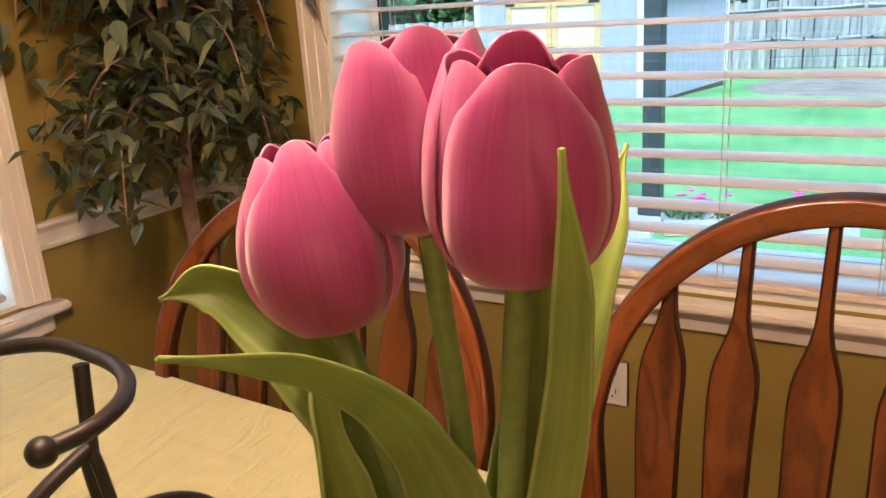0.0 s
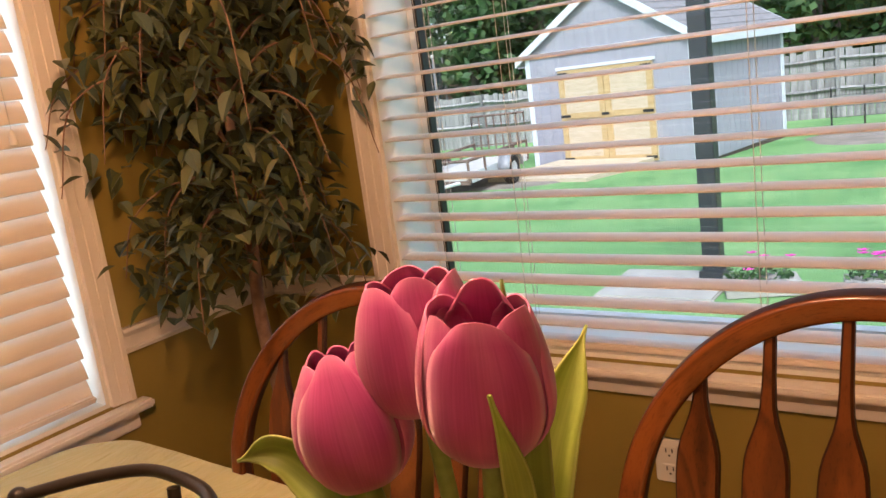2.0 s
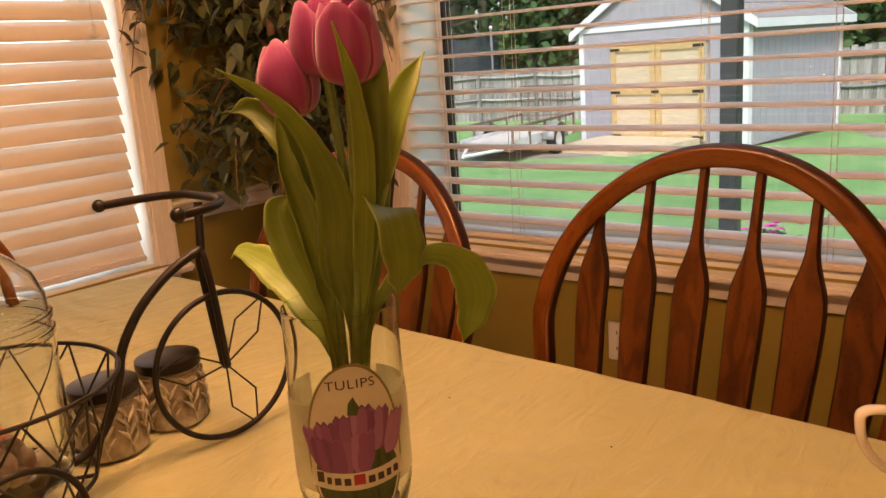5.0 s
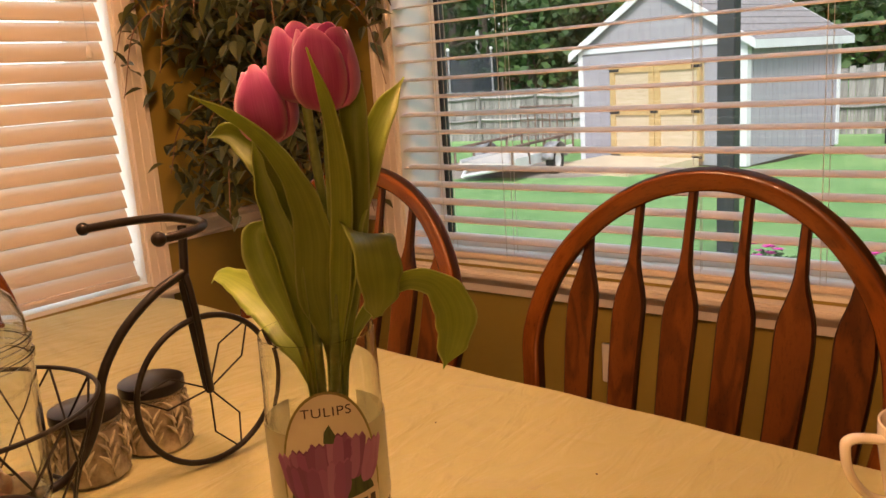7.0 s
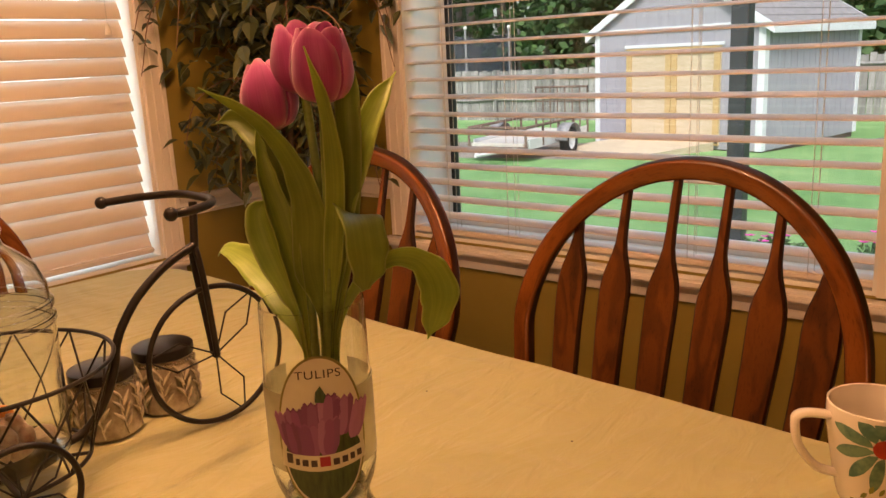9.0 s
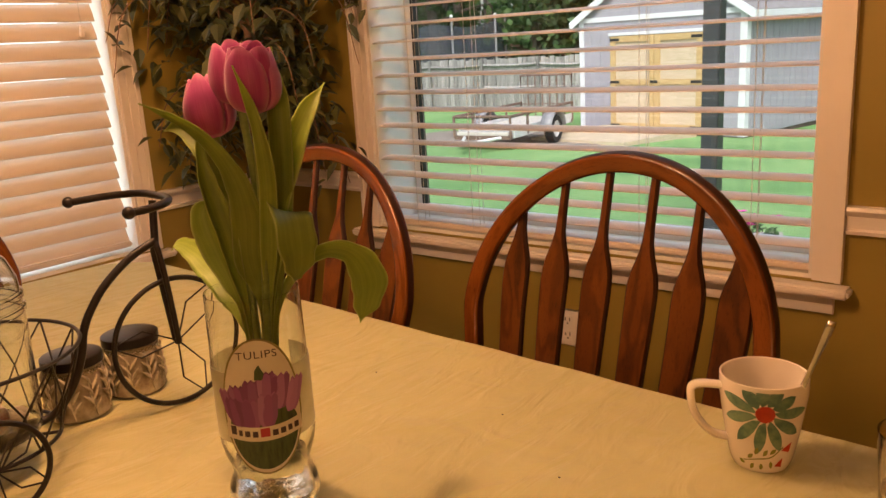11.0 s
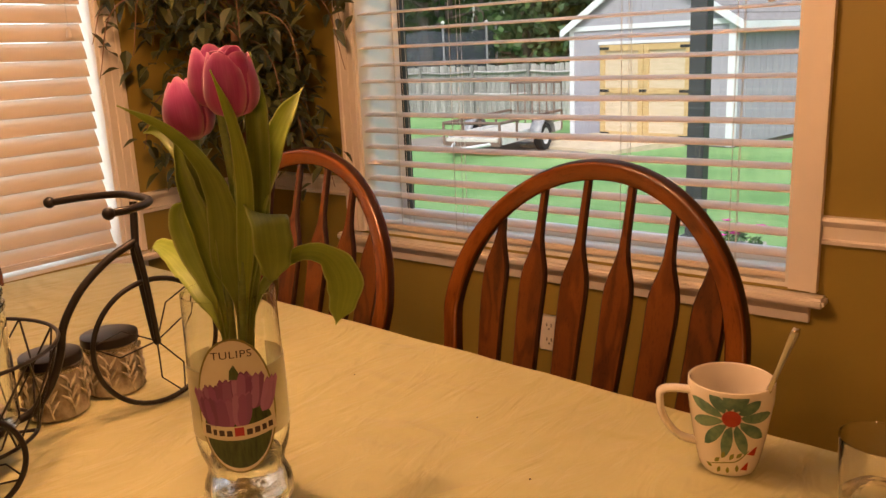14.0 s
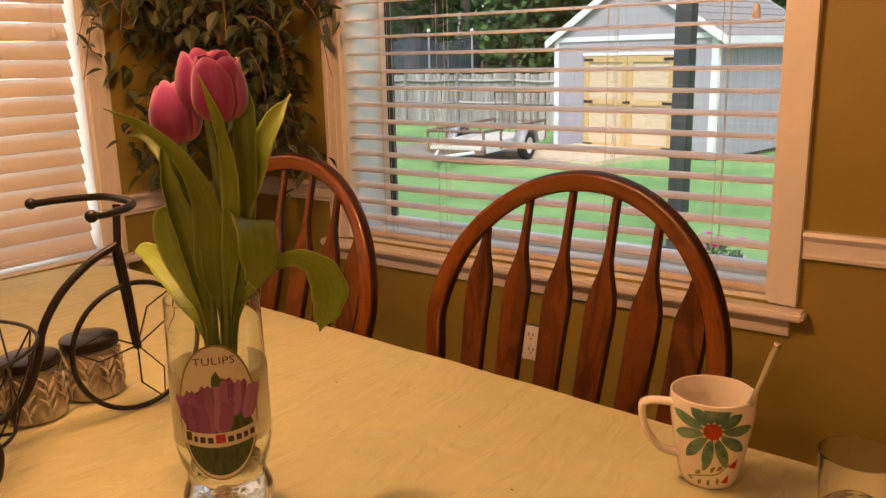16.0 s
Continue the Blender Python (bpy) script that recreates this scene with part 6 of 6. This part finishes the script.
def trampoline():
    t = tagged(empty("trampoline_net", pose(-16.2, 21.5, ground_z(-16, 21.5))), "dark trampoline enclosure net beyond the fence", "trampoline")
    n = 48
    rows = []
    for z in (0.8, 1.3, 1.8, 2.3):
        rows.append([Vector(((1.98 + 0.03 * math.cos(6 * a)) * math.cos(a), (1.98 + 0.03 * math.cos(6 * a)) * math.sin(a), z + 0.06 * math.cos(6 * a))) for a in (2 * math.pi * i / n for i in range(n + 1))])
    part("net", sheet(bmesh.new(), rows), net_black, t, "fine dark mesh")
    part("frame", rod([(2.0 * math.cos(2 * math.pi * i / 24), 2.0 * math.sin(2 * math.pi * i / 24), 0.8) for i in range(24)], 0.05, closed=True, per=2), hinge_black, t)
    for i in range(8):
        a = 2 * math.pi * i / 8
        pole = part("pole", rod([(2.05 * math.cos(a), 2.05 * math.sin(a), 0), (2.05 * math.cos(a), 2.05 * math.sin(a), 2.55)], 0.035, per=1), gunmetal, t)
        bm = bmesh.new()
        ball(bm, (2.05 * math.cos(a), 2.05 * math.sin(a), 2.57), 0.06, 8, 6)
        part("cap", bm, white_metal, pole, "white cap")


trampoline()


def leaf_cloud(bm, c, r, count, size, rr):
    for _ in range(count):
        a, h = rr.uniform(0, 2 * math.pi), rr.uniform(-1, 1)
        q = math.sqrt(max(0, 1 - h * h)) * rr.uniform(0.45, 1.05)
        p = c + Vector((r * q * math.cos(a), r * q * math.sin(a), r * 0.75 * h))
        d = Vector((rr.gauss(0, 1), rr.gauss(0, 1), rr.gauss(-0.3, 0.7))).normalized()
        s = d.cross(Vector((rr.gauss(0, 1), rr.gauss(0, 1), rr.gauss(0, 1)))).normalized()
        L = size * rr.uniform(0.6, 1.3)
        vs = [bm.verts.new(v) for v in (p, p + d * L * 0.5 + s * L * 0.3, p + d * L, p + d * L * 0.5 - s * L * 0.3)]
        bm.faces.new(vs)


def tree(x, y, height, spread, low, seed, label, leaves=4200):
    rr = random.Random(seed)
    t = tagged(empty("tree", pose(x, y, ground_z(x, y) - 0.05)), label, "tree", "trees behind the fence")
    top = Vector((rr.uniform(-0.4, 0.4), rr.uniform(-0.4, 0.4), height * 0.85))
    r0 = 0.09 + 0.014 * height
    trunk = bmesh.new()
    rod([(0, 0, 0), top * 0.35 + Vector((rr.uniform(-.15, .15), 0, 0)), top * 0.7, top], r0, trunk, k=9, per=4, scale=lambda q: 1.1 - 0.85 * q)
    crown = bmesh.new()
    n = 13
    for i in range(n):
        z = low + (height - low) * (i + 0.5) / n
        a = rr.uniform(0, 2 * math.pi)
        reach = spread * rr.uniform(0.35, 1.0) * (1.05 - 0.6 * (z - low) / (height - low))
        c = Vector((reach * math.cos(a), reach * math.sin(a), z + rr.uniform(-0.2, 0.3)))
        base = top * min(0.98, max(0.15, (z - 0.5) / (height * 0.85)))
        rod([base, base.lerp(c, 0.5) + Vector((0, 0, 0.12)), c], r0 * 0.28, trunk, k=5, per=3, scale=lambda q: 1.1 - 0.8 * q)
        leaf_cloud(crown, c, spread * rr.uniform(0.42, 0.7), leaves // n, 0.34, rr)
    part("trunk", trunk, bark, t)
    part("crown", crown, tree_leaf, t, "uneven leafy crown")


TREES = [(-17.0, 22.0, 9, 2.6, 0.8), (-13.0, 27.0, 11, 2.8, 1.0), (-14.5, 24.5, 8, 2.3, 0.7), (-9.6, 23.6, 8, 2.3, 0.9), (-8.0, 27.5, 11, 2.8, 0.8), (-6.2, 23.8, 9, 2.4, 0.8), (-3.6, 26.0, 10, 2.7, 0.8),
         (-1.2, 24.0, 9, 2.5, 0.7), (1.6, 25.0, 9, 2.6, 0.7), (4.6, 25.5, 10, 2.8, 0.8), (-20.5, 26.0, 11, 3.0, 0.8), (-11.0, 31.0, 13, 3.2, 0.8), (-5.0, 31.5, 13, 3.3, 0.8), (0.6, 31.0, 13, 3.3, 0.8), (-17.5, 32.0, 13, 3.4, 0.8)]
for i, (x, y, h, s, low) in enumerate(TREES):
    tree(x, y, h, s, low, 40 + i, "leafy green tree standing beyond the board fence")


def far_woods():
    """A belt of dense foliage that closes the view between the trees."""
    rr = random.Random(77)
    bm = bmesh.new()
    for i in range(150):
        x = rr.uniform(-46, 16)
        c = Vector((x, 37 + rr.uniform(-2.5, 2.5), rr.uniform(0.2, 9.0)))
        leaf_cloud(bm, c, rr.uniform(1.6, 2.6), 130, 0.75, rr)
    tagged(part("far_woods", bm, tree_leaf), "dense green woods far behind the yards", "woods", kind="stuff")


far_woods()


def pine_trunk(x, y, r, seed):
    t = tagged(empty("pine_tree", pose(x, y, ground_z(x, y) - 0.05)), "tall pine with a bare grey trunk beyond the fence", "tree", "pines behind the fence")
    rr = random.Random(seed)
    part("trunk", rod([(0, 0, 0), (rr.uniform(-.1, .1), 0, 4), (rr.uniform(-.2, .2), 0, 9), (0, 0, 15)], r, k=12, per=4, scale=lambda q: 1.1 - 0.6 * q), bark, t)
    crown = bmesh.new()
    for i in range(7):
        a = rr.uniform(0, 6.28)
        leaf_cloud(crown, Vector((1.2 * math.cos(a), 1.2 * math.sin(a), 10.5 + i * 0.7)), 1.0, 130, 0.32, rr)
    part("crown", crown, tree_leaf, t)


for i, (x, y, r) in enumerate(((-18.9, 24.0, 0.15), (-18.2, 24.3, 0.12), (-17.4, 24.0, 0.15), (-16.1, 24.0, 0.17), (-20.5, 23.5, 0.15))):
    pine_trunk(x, y, r, 70 + i)


def far_shed():
    s = tagged(empty("neighbour_shed", pose(-9.0, 20.6, ground_z(-9, 20.6))), "brown outbuilding half hidden behind the fence", "shed")
    part("wall", box((-1.1, -0.8, 0), (1.1, 0.8, 1.85), 0.01), rust_metal, s)
    bm = bmesh.new()
    vs = [bm.verts.new(p) for p in ((-1.25, -0.95, 1.85), (1.25, -0.95, 1.85), (1.25, 0.95, 1.85), (-1.25, 0.95, 1.85), (-1.25, 0, 2.15), (1.25, 0, 2.15))]
    for q in ((0, 1, 5, 4), (2, 3, 4, 5), (0, 4, 3), (1, 2, 5), (0, 1, 2, 3)):
        bm.faces.new([vs[i] for i in q])
    part("roof", bm, shingle, s, smooth=False)


far_shed()
